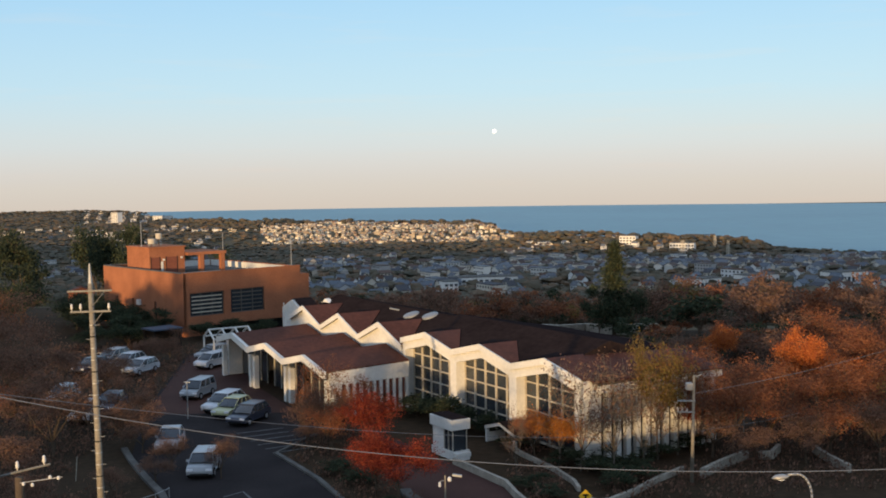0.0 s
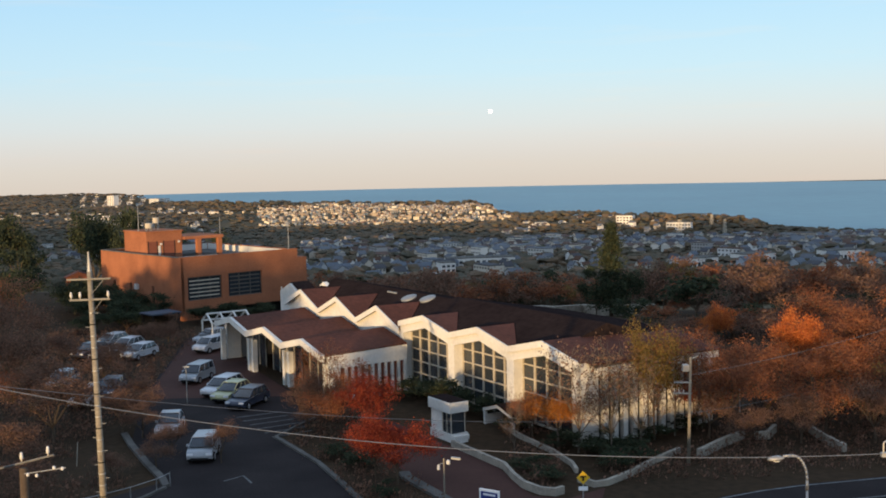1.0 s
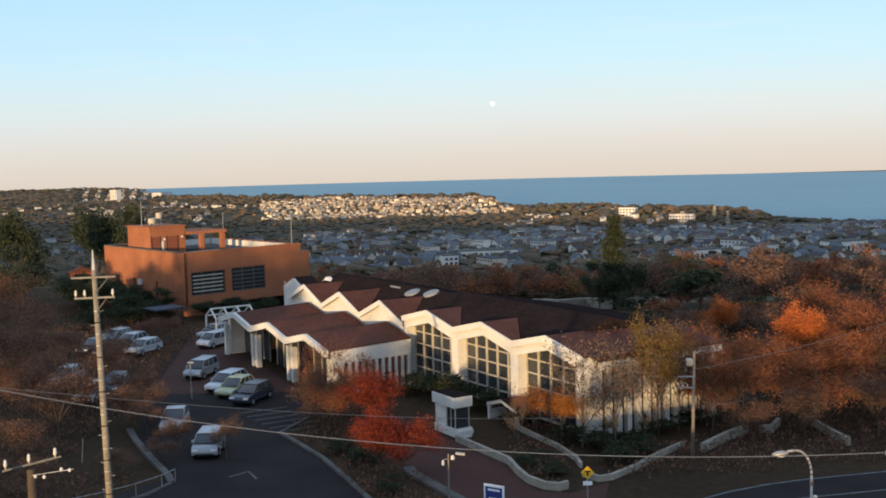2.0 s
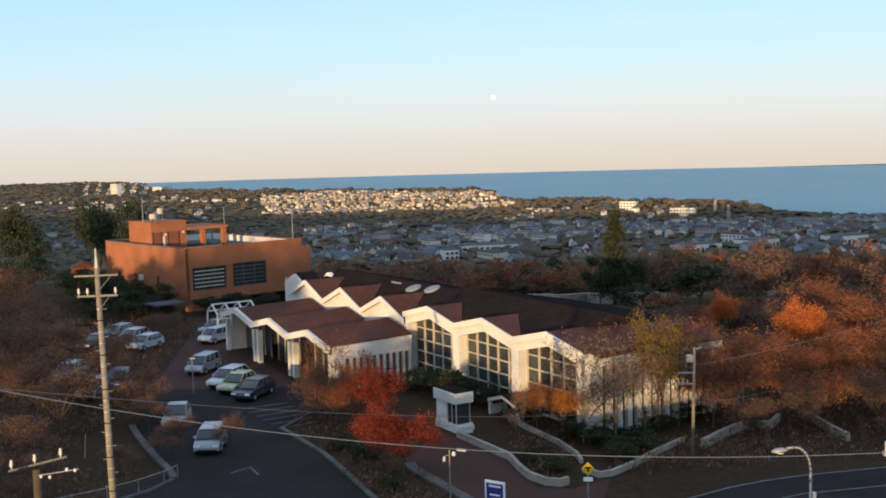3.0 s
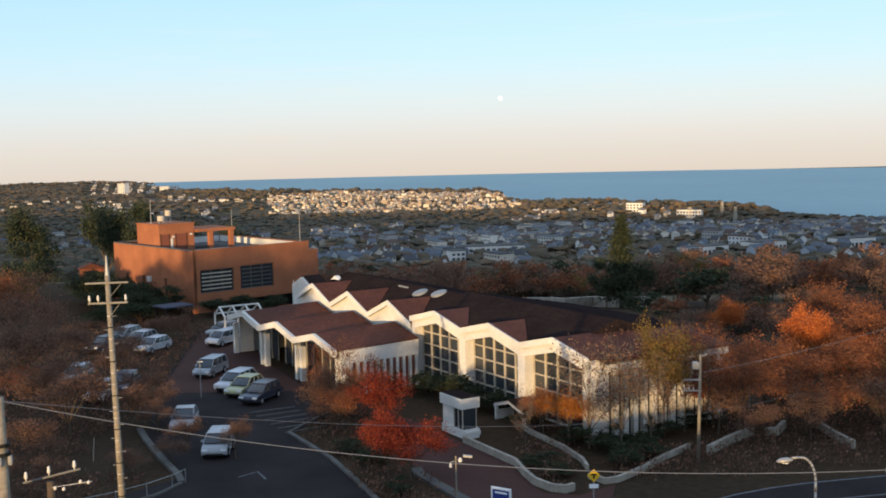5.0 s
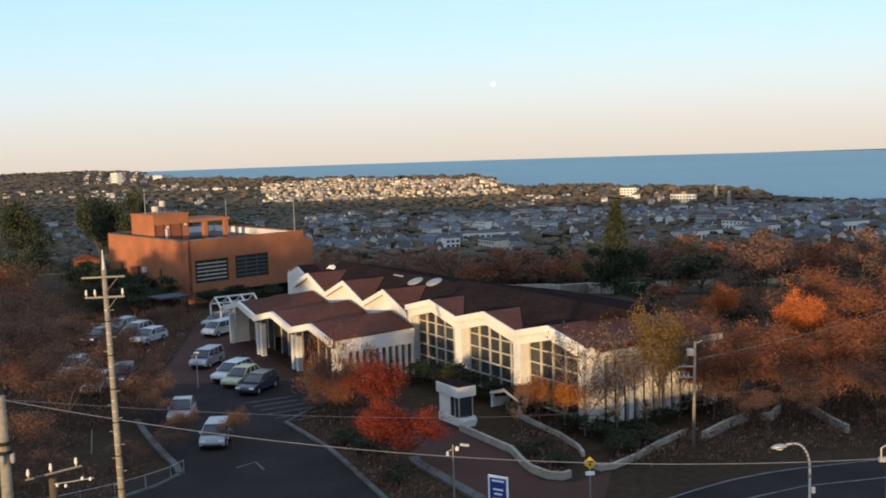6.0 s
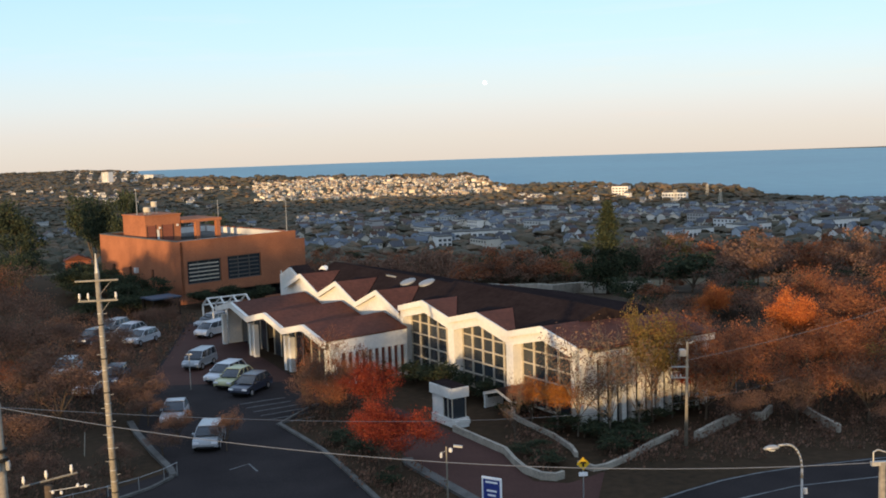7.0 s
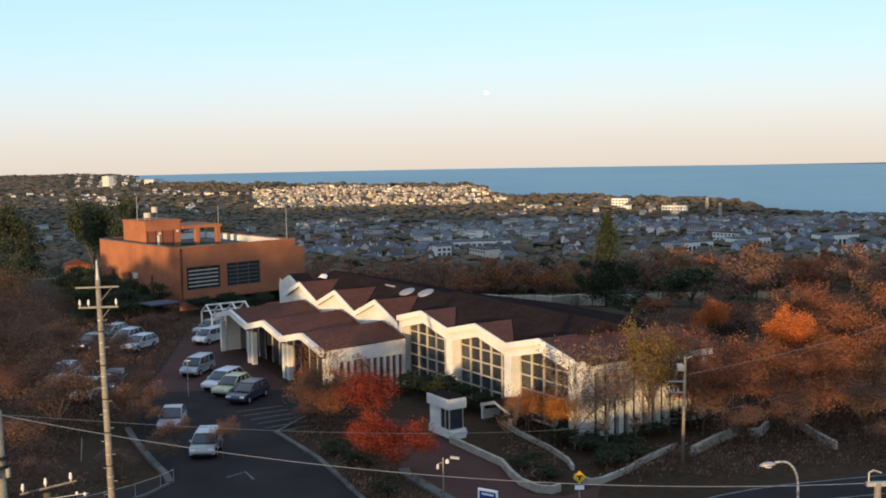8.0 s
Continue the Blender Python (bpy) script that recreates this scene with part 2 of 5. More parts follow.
        return self.add(pts, f)

    def mesh(self, name):
        me = bpy.data.meshes.new(name)
        me.from_pydata(self.v, [], self.f)
        me.update()
        return me

    def part(self, name, mat, parent=None, label="", smooth=False):
        me = self.mesh(name)
        me.materials.append(mat)
        if smooth:
            me.polygons.foreach_set("use_smooth", [True] * len(me.polygons))
        ob = new(name, me)
        if parent is not None:
            ob.parent = parent
        return tagged(ob, label)


def thing(name, m, label, category, group="", kind=""):
    ob = new(name)
    ob.matrix_world = m
    return tagged(ob, label, category, group, kind)


def at(x, y, turn=0.0, dz=0.0):
    return pose(x, y, ground_z(x, y) + dz, 0, 0, turn)


# ---- ground, sea ----
COAST = [(-0.80, 4700), (-0.42, 4650), (-0.285, 4300), (-0.265, 3450), (-0.20, 2750), (-0.10, 2600), (0.03, 2500), (0.06, 2150), (0.10, 1950), (0.16, 1760), (0.24, 1590), (0.30, 1560), (0.33, 1600), (0.42, 1560), (0.80, 1400)]
# first rows: unseen crest added behind, to shade the foreground and the town
FALL = [(-200, 9.8), (-90, 9.8), (-60, 9.3), (-25, 7.0), (20, 4.6), (38, 2.6), (52, 0.0), (126, 0.0), (160, -3.5), (230, -13.0), (320, -24), (450, -38), (600, -48), (800, -56), (1000, -63),
        (1300, -73), (1600, -77), (2000, -80), (2600, -83), (3400, -85), (4900, -87)]


def lerp_table(table, x):
    if x <= table[0][0]:
        return table[0][1]
    for (a, p), (b, q) in zip(table, table[1:]):
        if x <= b:
            k = (x - a) / (b - a)
            return p + (q - p) * k
    return table[-1][1]


def coast_y(x, y):
    t = x / max(y, 200)
    return lerp_table(COAST, t) + 60 * noise.noise((t * 22, 0.3, 0)) + 25 * noise.noise((t * 70, 2.3, 0))


def ground_z(x, y):
    d = y
    if y > 100 and x < -20:
        d = max(100, y - 45 * min(1, (-20 - x) / 30))
    z = lerp_table(FALL, d)
    if y > 200:
        k = min(1, (y - 200) / 500)
        z += k * (7 * noise.noise((x / 260, y / 330, 1.7)) + 3 * noise.noise((x / 90, y / 120, 5.1)))
    if 600 < y < 2400 and x < -0.45 * y:
        # low wooded ridge, added out of view to throw shade into the valley
        k = min(1, (-0.45 - x / y) / 0.09)
        z += k * k * (3 - 2 * k) * lerp_table([(600, 0), (700, 22), (1300, 22), (1500, 12), (2200, 12), (2400, 0)], y)
    t = x / y if y > 1000 else 1.0
    if -0.26 < t < 0.10:
        k = min(1, (t + 0.26) / 0.06, (0.10 - t) / 0.05)
        z += k * min(7, max(-7, -7 + (y - 1850) * 0.028)) * min(1, (y - 1000) / 400)
    z = max(z, -87.5)
    if y > 1000:
        c = coast_y(x, y)
        near = c - y
        # wooded rise along the coast, then the drop to the beach
        rise = math.exp(-((near - 170) / 150) ** 2) * min(1, max(0, (0.33 - t) / 0.04))
        z += rise * (5 + 6 * noise.noise((x / 200, y / 300, 8.8)))
        # flat land behind the beach
        z -= 9 * min(1, max(0, (t - 0.27) / 0.06)) * min(1, (y - 1000) / 250)
        if near < 60:
            k = min(1, max(0, (60 - near) / 60))
            z += (-93 - z) * k * k * (3 - 2 * k)
    return z


def terrain():
    ys = [-140, -110, -90, -75, -60, -45, -30, -15, 0, 10, 20, 29, 38, 45, 52] + list(range(60, 126, 8)) + list(range(126, 330, 12)) + list(range(330, 900, 24))
    ys += list(range(900, 2900, 40)) + list(range(2900, 4900, 80))
    n = 200
    s = Shape()
    for y in ys:
        # far wider behind, so that the unseen crest shades the whole valley
        half = max(1500 if y < 0 else 420, y * 0.62 + 60)
        for i in range(n + 1):
            x = (2 * i / n - 1) * half
            s.v.append((x, y, ground_z(x, y)))
    for j in range(len(ys) - 1):
        for i in range(n):
            a = j * (n + 1) + i
            s.f.append((a, a + 1, a + n + 2, a + n + 1))
    ob = s.part("ground", GRASS, smooth=True)
    ob.data.materials.append(VALLEY)
    for p in ob.data.polygons:
        if p.center.y > 180:
            p.material_index = 1
    tagged(ob, "dry brownish turf and scrub falling away towards the coast", "ground", kind="structure")


terrain()
s = Shape()
s.add([(0, 250, -90)] + [(4880 * math.sin(radians(a)), 4880 * math.cos(radians(a)), -90) for a in range(-60, 61)], [(0, i + 1, i) for i in range(1, 121)])
tagged(s.part("water", SEA), "calm deep blue sea reaching to the horizon", "sea", kind="structure")


# ---- the white hall ----
hall = thing("hall", pose(9.78, 72.06, 0, 0, 0, -58.3), "long white hall with a folded brown roof and tall gable windows", "hall")
BAY, PEAK, VALLEY_Z, DEEP, END = 8.12, 6.65, 5.72, 17.0, 12.2


def gable_bay(k, glazed):
    VALLEY_Z = 5.72 if k < 3 else 5.08
    pitch = 0.33 if k < 3 else 0.40
    x1, x0 = -BAY * k, -BAY * (k + 1)
    xm = (x0 + x1) / 2
    jamb, top = 0.45, 0.95
    if glazed:
        inner = [(x0 + jamb, 0), (x0 + jamb, VALLEY_Z - top + 0.1), (xm, PEAK - top), (x1 - jamb, VALLEY_Z - top + 0.1), (x1 - jamb, 0)]
        s = Shape()
        s.prism([(x0, 0), (x0 + jamb, 0), inner[1], (x0, VALLEY_Z)], -0.5, 0.6)
        s.prism([(x1 - jamb, 0), (x1, 0), (x1, VALLEY_Z), inner[3]], -0.5, 0.6)
        s.prism([(x0, VALLEY_Z), inner[1], inner[2], (xm, PEAK)], -0.5, 0.6)
        s.prism([(xm, PEAK), inner[2], inner[3], (x1, VALLEY_Z)], -0.5, 0.6)
        s.part("gable_frame", WHITE, hall)
        cols, rows, rise = 5, 5, 1.02
        wide = BAY - 2 * jamb
        head = lambda x: PEAK - top - abs(x - xm) / (wide / 2) * (PEAK - VALLEY_Z - 0.1)
        w = Shape().box(x0 + jamb, 0.26, 0.28, x1 - jamb, 0.5, 0.398).part("window", FRAME, hall, "tall gabled window wall")
        edges = sorted([x0 + jamb + wide * i / cols for i in range(cols + 1)] + [xm])
        for xa, xb in zip(edges, edges[1:]):
            for j in range(rows + 1):
                za, zb = 0.4 + j * rise, 0.4 + (j + 1) * rise
                ha, hb = head(xa), head(xb)
                if min(ha, hb) <= za + 0.02:
                    continue
                Shape().prism([(xa, za), (xb, za), (xb, min(zb, hb)), (xa, min(zb, ha))], 0.42, 0.45).part("pane", GLASS, w)
        for i in range(cols + 1):
            x = x0 + jamb + wide * i / cols
            Shape().box(x - 0.06, 0.28, 0.4, x + 0.06, 0.41, head(x)).part("mullion", FRAME, w)
        for j in range(1, rows):
            Shape().box(x0 + jamb, 0.30, 0.4 + j * rise, x1 - jamb, 0.40, 0.50 + j * rise).part("transom", FRAME, w)
    else:
        Shape().prism([(x0, 0), (x1, 0), (x1, VALLEY_Z), (xm, PEAK), (x0, VALLEY_Z)], -0.3, 0.6).part("gable_wall", WHITE, hall)
    # short gable roof that runs back into the main roof
    r = Shape()
    e, up = 0.62, 0.10
    back = (PEAK - VALLEY_Z) / pitch
    for a, b in ((x0, xm), (xm, x1)):
        za, zb = (VALLEY_Z, PEAK) if a == x0 else (PEAK, VALLEY_Z)
        pts = [(a, -e, za + up), (b, -e, zb + up), (b, back if zb == PEAK else 0.1, zb + up), (a, back if za == PEAK else 0.1, za + up)]
        low = [(x, y, z - 0.09) for x, y, z in pts]
        r.add(pts + low, [(0, 1, 2, 3), (7, 6, 5, 4), (0, 4, 5, 1), (1, 5, 6, 2), (2, 6, 7, 3), (3, 7, 4, 0)])
    r.part("gable_roof", ROOF, hall)
    Shape().prism([(x0, VALLEY_Z - 0.32), (xm, PEAK - 0.32), (x1, VALLEY_Z - 0.32), (x1, VALLEY_Z + 0.14), (xm, PEAK + 0.14), (x0, VALLEY_Z + 0.14)], -0.75, -0.63).part("fascia", WHITE, hall)


for k in range(6):
    gable_bay(k, k < 3)
LONG = BAY * 6
RIDGE_Y = 5.3
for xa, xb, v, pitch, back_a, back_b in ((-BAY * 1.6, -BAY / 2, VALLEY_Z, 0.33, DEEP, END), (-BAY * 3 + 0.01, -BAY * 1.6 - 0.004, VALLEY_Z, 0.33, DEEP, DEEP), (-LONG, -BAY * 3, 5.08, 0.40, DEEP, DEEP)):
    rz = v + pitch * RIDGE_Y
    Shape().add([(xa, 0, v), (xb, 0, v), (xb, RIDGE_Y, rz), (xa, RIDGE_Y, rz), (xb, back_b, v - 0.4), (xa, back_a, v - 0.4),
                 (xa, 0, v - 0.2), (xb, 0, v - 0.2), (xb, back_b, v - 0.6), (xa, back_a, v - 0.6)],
                [(0, 1, 2, 3), (3, 2, 4, 5), (6, 9, 8, 7), (0, 3, 5, 9, 6), (1, 7, 8, 4, 2), (0, 6, 7, 1), (5, 4, 8, 9)]).part("main_roof", ROOF_SHADED, hall)
# end roof that falls to the side eave
Shape().add([(-BAY / 2, 0, PEAK + 0.1), (0.5, 0, VALLEY_Z), (0.5, END, VALLEY_Z - 0.25), (-BAY / 2, END, PEAK - 0.35), (-BAY / 2, 0, PEAK - 0.1), (0.5, 0, VALLEY_Z - 0.12), (0.5, END, VALLEY_Z - 0.37), (-BAY / 2, END, PEAK - 0.5)],
            [(0, 1, 2, 3), (7, 6, 5, 4), (0, 4, 5, 1), (1, 5, 6, 2), (2, 6, 7, 3), (3, 7, 4, 0)]).part("end_roof", ROOF, hall)
Shape().box(-LONG, DEEP - 0.3, -3, -BAY * 1.6, DEEP, 4.4).part("back_wall", WHITE_OLD, hall)
Shape().box(-LONG, 0.7, -3, -LONG + 0.3, DEEP - 0.31, 4.4).part("side_wall", WHITE_OLD, hall)
Shape().slab([(-BAY * 1.6 + 0.01, DEEP), (-BAY * 1.6 + 0.01, DEEP - 0.3), (-0.36, END - 0.3), (-0.36, END)], -3, 4.4).part("back_wall", WHITE_OLD, hall)
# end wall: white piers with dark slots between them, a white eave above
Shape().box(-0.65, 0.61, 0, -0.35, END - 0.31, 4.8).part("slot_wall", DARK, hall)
for i in range(13):
    Shape().box(-0.34, 0.62 + i * 0.88, 0, 0.02, 1.02 + i * 0.88, 4.8).part("pier", WHITE, hall)
Shape().box(-0.7, 0.62, 4.81, 0.25, END - 0.02, 5.33).part("eave", WHITE, hall)
Shape().box(-0.9, -0.5, 0, 0.05, 0.6, VALLEY_Z - 0.33).part("corner_pier", WHITE, hall)
# thin box standing in for a skylight that shows only its edge
Shape().box(-35.7, 4.5, 5.08 + 0.40 * 4.5, -33.9, 4.62, 5.08 + 0.40 * 4.5 + 0.14).part("roof_rail", SKYLIGHT, hall)
for x, y in ((-30.95, 4.2), (-28.2, 4.6)):
    s = Shape(pose(x, y, 5.08 + 0.40 * y + 0.06, 18, 0, 0))
    s.lathe((0, 0, 0), [(0.78, -0.2), (0.78, 0.04), (0.7, 0.08), (0.45, 0.11), (0.2, 0.13)], 20)
    s.part("skylight", SKYLIGHT, hall, "round white skylight dome", smooth=True)
# tall end gable and a little pale gable end behind the last bays
s = Shape()
EX, EZ, EP = -LONG - 5.0, 5.7, 6.7
em = (EX - LONG) / 2
s.prism([(EX, 0), (-LONG - 0.02, 0), (-LONG - 0.02, EZ), (em, EP), (EX, EZ)], 1.0, 3.2)
s.part("end_gable", WHITE, hall)
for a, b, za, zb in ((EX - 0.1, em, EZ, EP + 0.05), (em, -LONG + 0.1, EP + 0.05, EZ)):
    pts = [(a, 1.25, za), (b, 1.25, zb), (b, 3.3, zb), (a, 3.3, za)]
    Shape().add(pts + [(x, y, z + 0.1) for x, y, z in pts], [(3, 2, 1, 0), (4, 5, 6, 7), (0, 1, 5, 4), (1, 2, 6, 5), (2, 3, 7, 6), (3, 0, 4, 7)]).part("end_roof", ROOF_SHADED, hall)
Shape().prism([(-51.6, 5.0), (-45.4, 5.9), (-48.3, 6.9)], 3.6, 4.1).part("roof_light", WHITE_OLD, hall)
Shape().tube((-52.4, 0.6, 0), (-52.4, 0.6, 6.3), 0.06, 0.05, 7).part("downpipe", WHITE, hall)

# ---- lower wing in front of the hall ----
wing = thing("wing", pose(9.78, 72.06, 0, 0, 0, -58.3), "lower white wing with three brown gabled roofs and a portico", "wing")
WX, WY, WB, WV, WP = -22.8, -8.2, 8.3, 3.92, 4.80
for k in range(3):
    x1, x0 = WX - WB * k, WX - WB * (k + 1)
    xm = (x0 + x1) / 2
    r = Shape()
    for a, b, za, zb in ((x0, xm, WV, WP), (xm, x1, WP, WV)):
        pts = [(a, WY - 0.3, za), (b, WY - 0.3, zb), (b, -0.76, zb + 0.26), (a, -0.76, za + 0.26)]
        r.add(pts + [(x, y, z - 0.12) for x, y, z in pts], [(0, 1, 2, 3), (7, 6, 5, 4), (0, 4, 5, 1), (1, 5, 6, 2), (2, 6, 7, 3), (3, 7, 4, 0)])
    r.part("roof", ROOF, wing)
    Shape().prism([(x0, WV - 0.52), (xm, WP - 0.52), (x1, WV - 0.52), (x1, WV + 0.02), (xm, WP + 0.02), (x0, WV + 0.02)], WY - 0.62, WY - 0.31).part("fascia", WHITE, wing)
    # portico posts and the glazed wall behind them
    for x in (x0 + 0.35, x1 - 0.65):
        Shape().chamfered(x - 0.22, WY - 0.1, 0, x + 0.22, WY + 0.35, WV - 0.8, 0.03).part("post", WHITE, wing)
    g = Shape().box(x0 + 0.7, WY + 1.9, 0.1, x1 - 1.0, WY + 2.0, WV - 0.9).part("glazed_wall", GLASS, wing)
    for i in range(5):
        xx = x0 + 0.7 + i * (WB - 1.7) / 4
        Shape().box(xx - 0.05, WY + 1.82, 0.1, xx + 0.05, WY + 1.89, WV - 0.9).part("glazing_bar", FRAME, g)
Shape().box(WX - 3 * WB, WY + 0.6, 0, WX - 3 * WB + 0.3, -0.8, WV - 0.2).part("side_wall", WHITE, wing)
# end wall with a white band over slim slots
e = [(WX - 0.3, WY, 2.75), (WX, WY, 2.75), (WX, -0.8, 2.75), (WX - 0.3, -0.8, 2.75), (WX - 0.3, WY, WV - 0.02), (WX, WY, WV - 0.02), (WX, -0.8, WV + 0.22), (WX - 0.3, -0.8, WV + 0.22)]
Shape().add(e, [(3, 2, 1, 0), (4, 5, 6, 7), (0, 1, 5, 4), (1, 2, 6, 5), (2, 3, 7, 6), (3, 0, 4, 7)]).part("end_wall", WHITE, wing)
Shape().box(WX - 0.32, WY, 0, WX - 0.22, -0.8, 2.74).part("slot_wall", BRICKRED, wing)
for i in range(11):
    y = WY + 0.62 * i + (0.9 if i > 0 else 0)
    Shape().box(WX - 0.21, y, 0, WX, y + (1.1 if i == 0 else 0.24), 2.74).part("pier", WHITE, wing)
# white frame of the entrance canopy beyond the wing
frame_ob = thing("entrance_frame", pose(-25.6, 117.5, 0, 0, 0, -58.3), "open white steel entrance frame with gabled hoops", "canopy frame")
for k in range(4):
    y = k * 1.5
    s = Shape()
    for a, b in (((-1.6, y, 0), (-1.6, y, 2.5)), ((1.6, y, 0), (1.6, y, 2.5)), ((-1.6, y, 2.5), (0, y, 3.4)), ((0, y, 3.4), (1.6, y, 2.5))):
        s.tube(a, b, 0.11, 0.11, 6)
    s.part("hoop", WHITE, frame_ob)
s = Shape()
for x, z in ((-1.6, 2.5), (0, 3.4), (1.6, 2.5)):
    s.tube((x, 0, z), (x, 4.5, z), 0.09, 0.09, 6)
s.part("rail", WHITE, frame_ob)

# ---- brick building ----
brick = thing("brick_building", pose(-32.7, 135.7, 0, 0, 0, 42), "flat-roofed orange brick building with a roof terrace", "building")
BW, BD, BT = 17.7, 23.1, 8.0


def wall_with_holes(parent, length, top, holes, mat, m, thick=0.4, base=-3.0):
    """An upright wall along local x with openings (x0, z0, x1, z1) through it."""
    xs = sorted({0, length, *[h[0] for h in holes], *[h[2] for h in holes]})
    zs = sorted({base, top, *[h[1] for h in holes], *[h[3] for h in holes]})
    raw = Shape(m)
    for a, b in zip(xs, xs[1:]):
        for c, d in zip(zs, zs[1:]):
            if not any(h[0] <= a and b <= h[2] and h[1] <= c and d <= h[3] for h in holes):
                raw.box(a, 0, c, b, thick, d)
    # weld the cells into one skin: shared corners merge, faces between two cells go
    s, at_corner, faces = Shape(), {}, {}
    for f in raw.f:
        ids = []
        for i in f:
            key = tuple(round(v, 3) for v in raw.v[i])
            if key not in at_corner:
                at_corner[key] = len(s.v)
                s.v.append(raw.v[i])
            ids.append(at_corner[key])
        faces.setdefault(tuple(sorted(ids)), []).append(tuple(ids))
    s.f = [v[0] for v in faces.values() if len(v) == 1]
    return s.part("wall", mat, parent)


front_holes = [(0.9, 2.5, 5.8, 5.5), (6.8, 2.5, 11.9, 5.6), (3.0, -0.4, 16.8, 1.2)]
wall_with_holes(brick, BW, BT, front_holes, BRICK, Matrix())
for (x0, z0, x1, z1), slat in zip(front_holes[:2], (FRAME, DECK)):
    w = Shape().box(x0, 0.28, z0, x1, 0.32, z1).part("window", GLASS, brick)
    for i in range(4):
        x = x0 + (x1 - x0) * i / 3
        Shape().box(max(x - 0.06, x0), 0.20, z0, min(x + 0.06, x1), 0.275, z1).part("mullion", DECK, w)
    for j in range(1, 6):
        z = z0 + (z1 - z0) * j / 6
        Shape().box(x0 + 0.3, 0.10, z - 0.07, x1 - 0.3, 0.19, z + 0.07).part("louvre", slat, w)
    for z in (z0, z1 - 0.1):
        Shape().box(x0, 0.20, z, x1, 0.276, z + 0.1).part("window_frame", DECK, w)
# near-black wall: the shade of the open ground floor is in its colour
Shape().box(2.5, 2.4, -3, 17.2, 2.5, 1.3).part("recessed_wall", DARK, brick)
wall_with_holes(brick, BD, BT, [(3.6, 1.6, 4.3, 4.0), (8.6, 1.6, 9.3, 4.0), (15.0, 1.6, 15.7, 4.0)], BRICK, pose(-0.003, BD, 0, 0, 0, -90))
for y in (BD - 4.3, BD - 9.3, BD - 15.7):
    Shape().box(0.25, y, 1.6, 0.3, y + 0.7, 4.0).part("window", GLASS, brick)
wall_with_holes(brick, BW, BT, [], BRICK, pose(0, BD - 0.4, 0))
wall_with_holes(brick, BD - 0.8, BT, [], BRICK, pose(BW - 0.4, BD - 0.4, 0, 0, 0, -90))
Shape().box(0.4, 0.4, 6.9, BW - 0.81, BD - 0.41, 7.1).part("roof_deck", DECK, brick)
for a in ((0, -0.05, BW, 0.45), (-0.06, 0.46, 0.45, BD - 0.46), (0, BD - 0.45, BW, BD + 0.05)):
    Shape().box(a[0], a[1], BT + 0.003, a[2], a[3], BT + 0.12).part("coping", BRICK if a[1] < 0 else KERB, brick)
Shape().box(BW - 0.83, 0.5, 7.1, BW - 0.815, BD - 0.5, 7.95).part("inner_parapet", WHITE, brick, "white inside face of the parapet")
Shape().box(6, BD - 0.43, 7.1, BW - 0.9, BD - 0.415, 7.95).part("inner_parapet", WHITE, brick, "white inside face of the parapet")
Shape().chamfered(-0.4, 11.7, 3.3, -0.008, 12.35, 4.0, 0.03).part("wall_unit", PORCELAIN, brick, "white wall-mounted unit")
# lower stub at the side
Shape().box(BW + 0.01, 0.06, -3, BW + 1.5, 9, 6.9).part("stub", BRICK, brick)
# penthouse with a pergola slab on square posts
PX0, PX1, PY0, PY1, PTOP = 1.5, 6.8, 12.0, 18.6, 10.75
p = Shape().box(PX0, PY0, 7.11, PX1, PY1, PTOP).part("penthouse", BRICK, brick)
Shape().chamfered(PX0 - 0.12, PY0 - 0.12, PTOP + 0.004, PX1 + 0.12, PY1 + 0.12, PTOP + 0.17, 0.03).part("penthouse_coping", BRICK, p)
for x0, x1 in ((1.75, 3.0), (4.0, 5.6)):
    Shape().box(x0, PY0 - 0.05, 7.3, x1, PY0 - 0.004, 9.5).part("door", BRICKRED, p)
    for x in (x0 - 0.07, x1):
        Shape().box(x, PY0 - 0.08, 7.3, x + 0.07, PY0 - 0.004, 9.57).part("door_frame", DARK, p)
for x, z in ((3.45, 9.0), (6.15, 9.2)):
    Shape().box(x, PY0 - 0.16, z, x + 0.28, PY0 - 0.004, z + 0.25).part("wall_lamp", PORCELAIN, p)
Shape().box(3.2, PY0 - 0.1, 7.11, 3.5, PY0 - 0.004, 8.9).part("downpipe", PORCELAIN, p)
Shape().chamfered(6.93, 11.4, 9.55, 13.0, 18.0, 9.95, 0.04).part("pergola_slab", BRICK, brick)
for x, y in ((9.2, 11.8), (12.5, 11.8), (9.2, 17.5), (12.5, 17.5)):
    Shape().chamfered(x - 0.3, y - 0.3, 7.11, x + 0.3, y + 0.3, 9.54, 0.02).part("pergola_post", BRICK, brick)
s = Shape()
for i in range(7):
    s.tube((0.6 + i * 0.8, 1.1, 7.1), (0.6 + i * 0.8, 1.1, 8.1), 0.03, 0.03, 5)
s.tube((0.6, 1.1, 8.1), (6, 1.1, 8.1), 0.03, 0.03, 5)
s.part("railing", STEEL, brick)
tank = thing("water_tank", brick.matrix_world @ pose(2.9, 14.0, 10.92), "cream water tank on short legs", "tank")
Shape().lathe((0, 0, 0.35), [(0.5, 0), (0.5, 0.62), (0.46, 0.68)], 14).part("vessel", FRAME, tank)
for a in range(4):
    Shape().tube((0.42 * math.cos(a * 1.571), 0.42 * math.sin(a * 1.571), 0), (0.42 * math.cos(a * 1.571), 0.42 * math.sin(a * 1.571), 0.36), 0.05, 0.05, 6).part("leg", STEEL, tank)
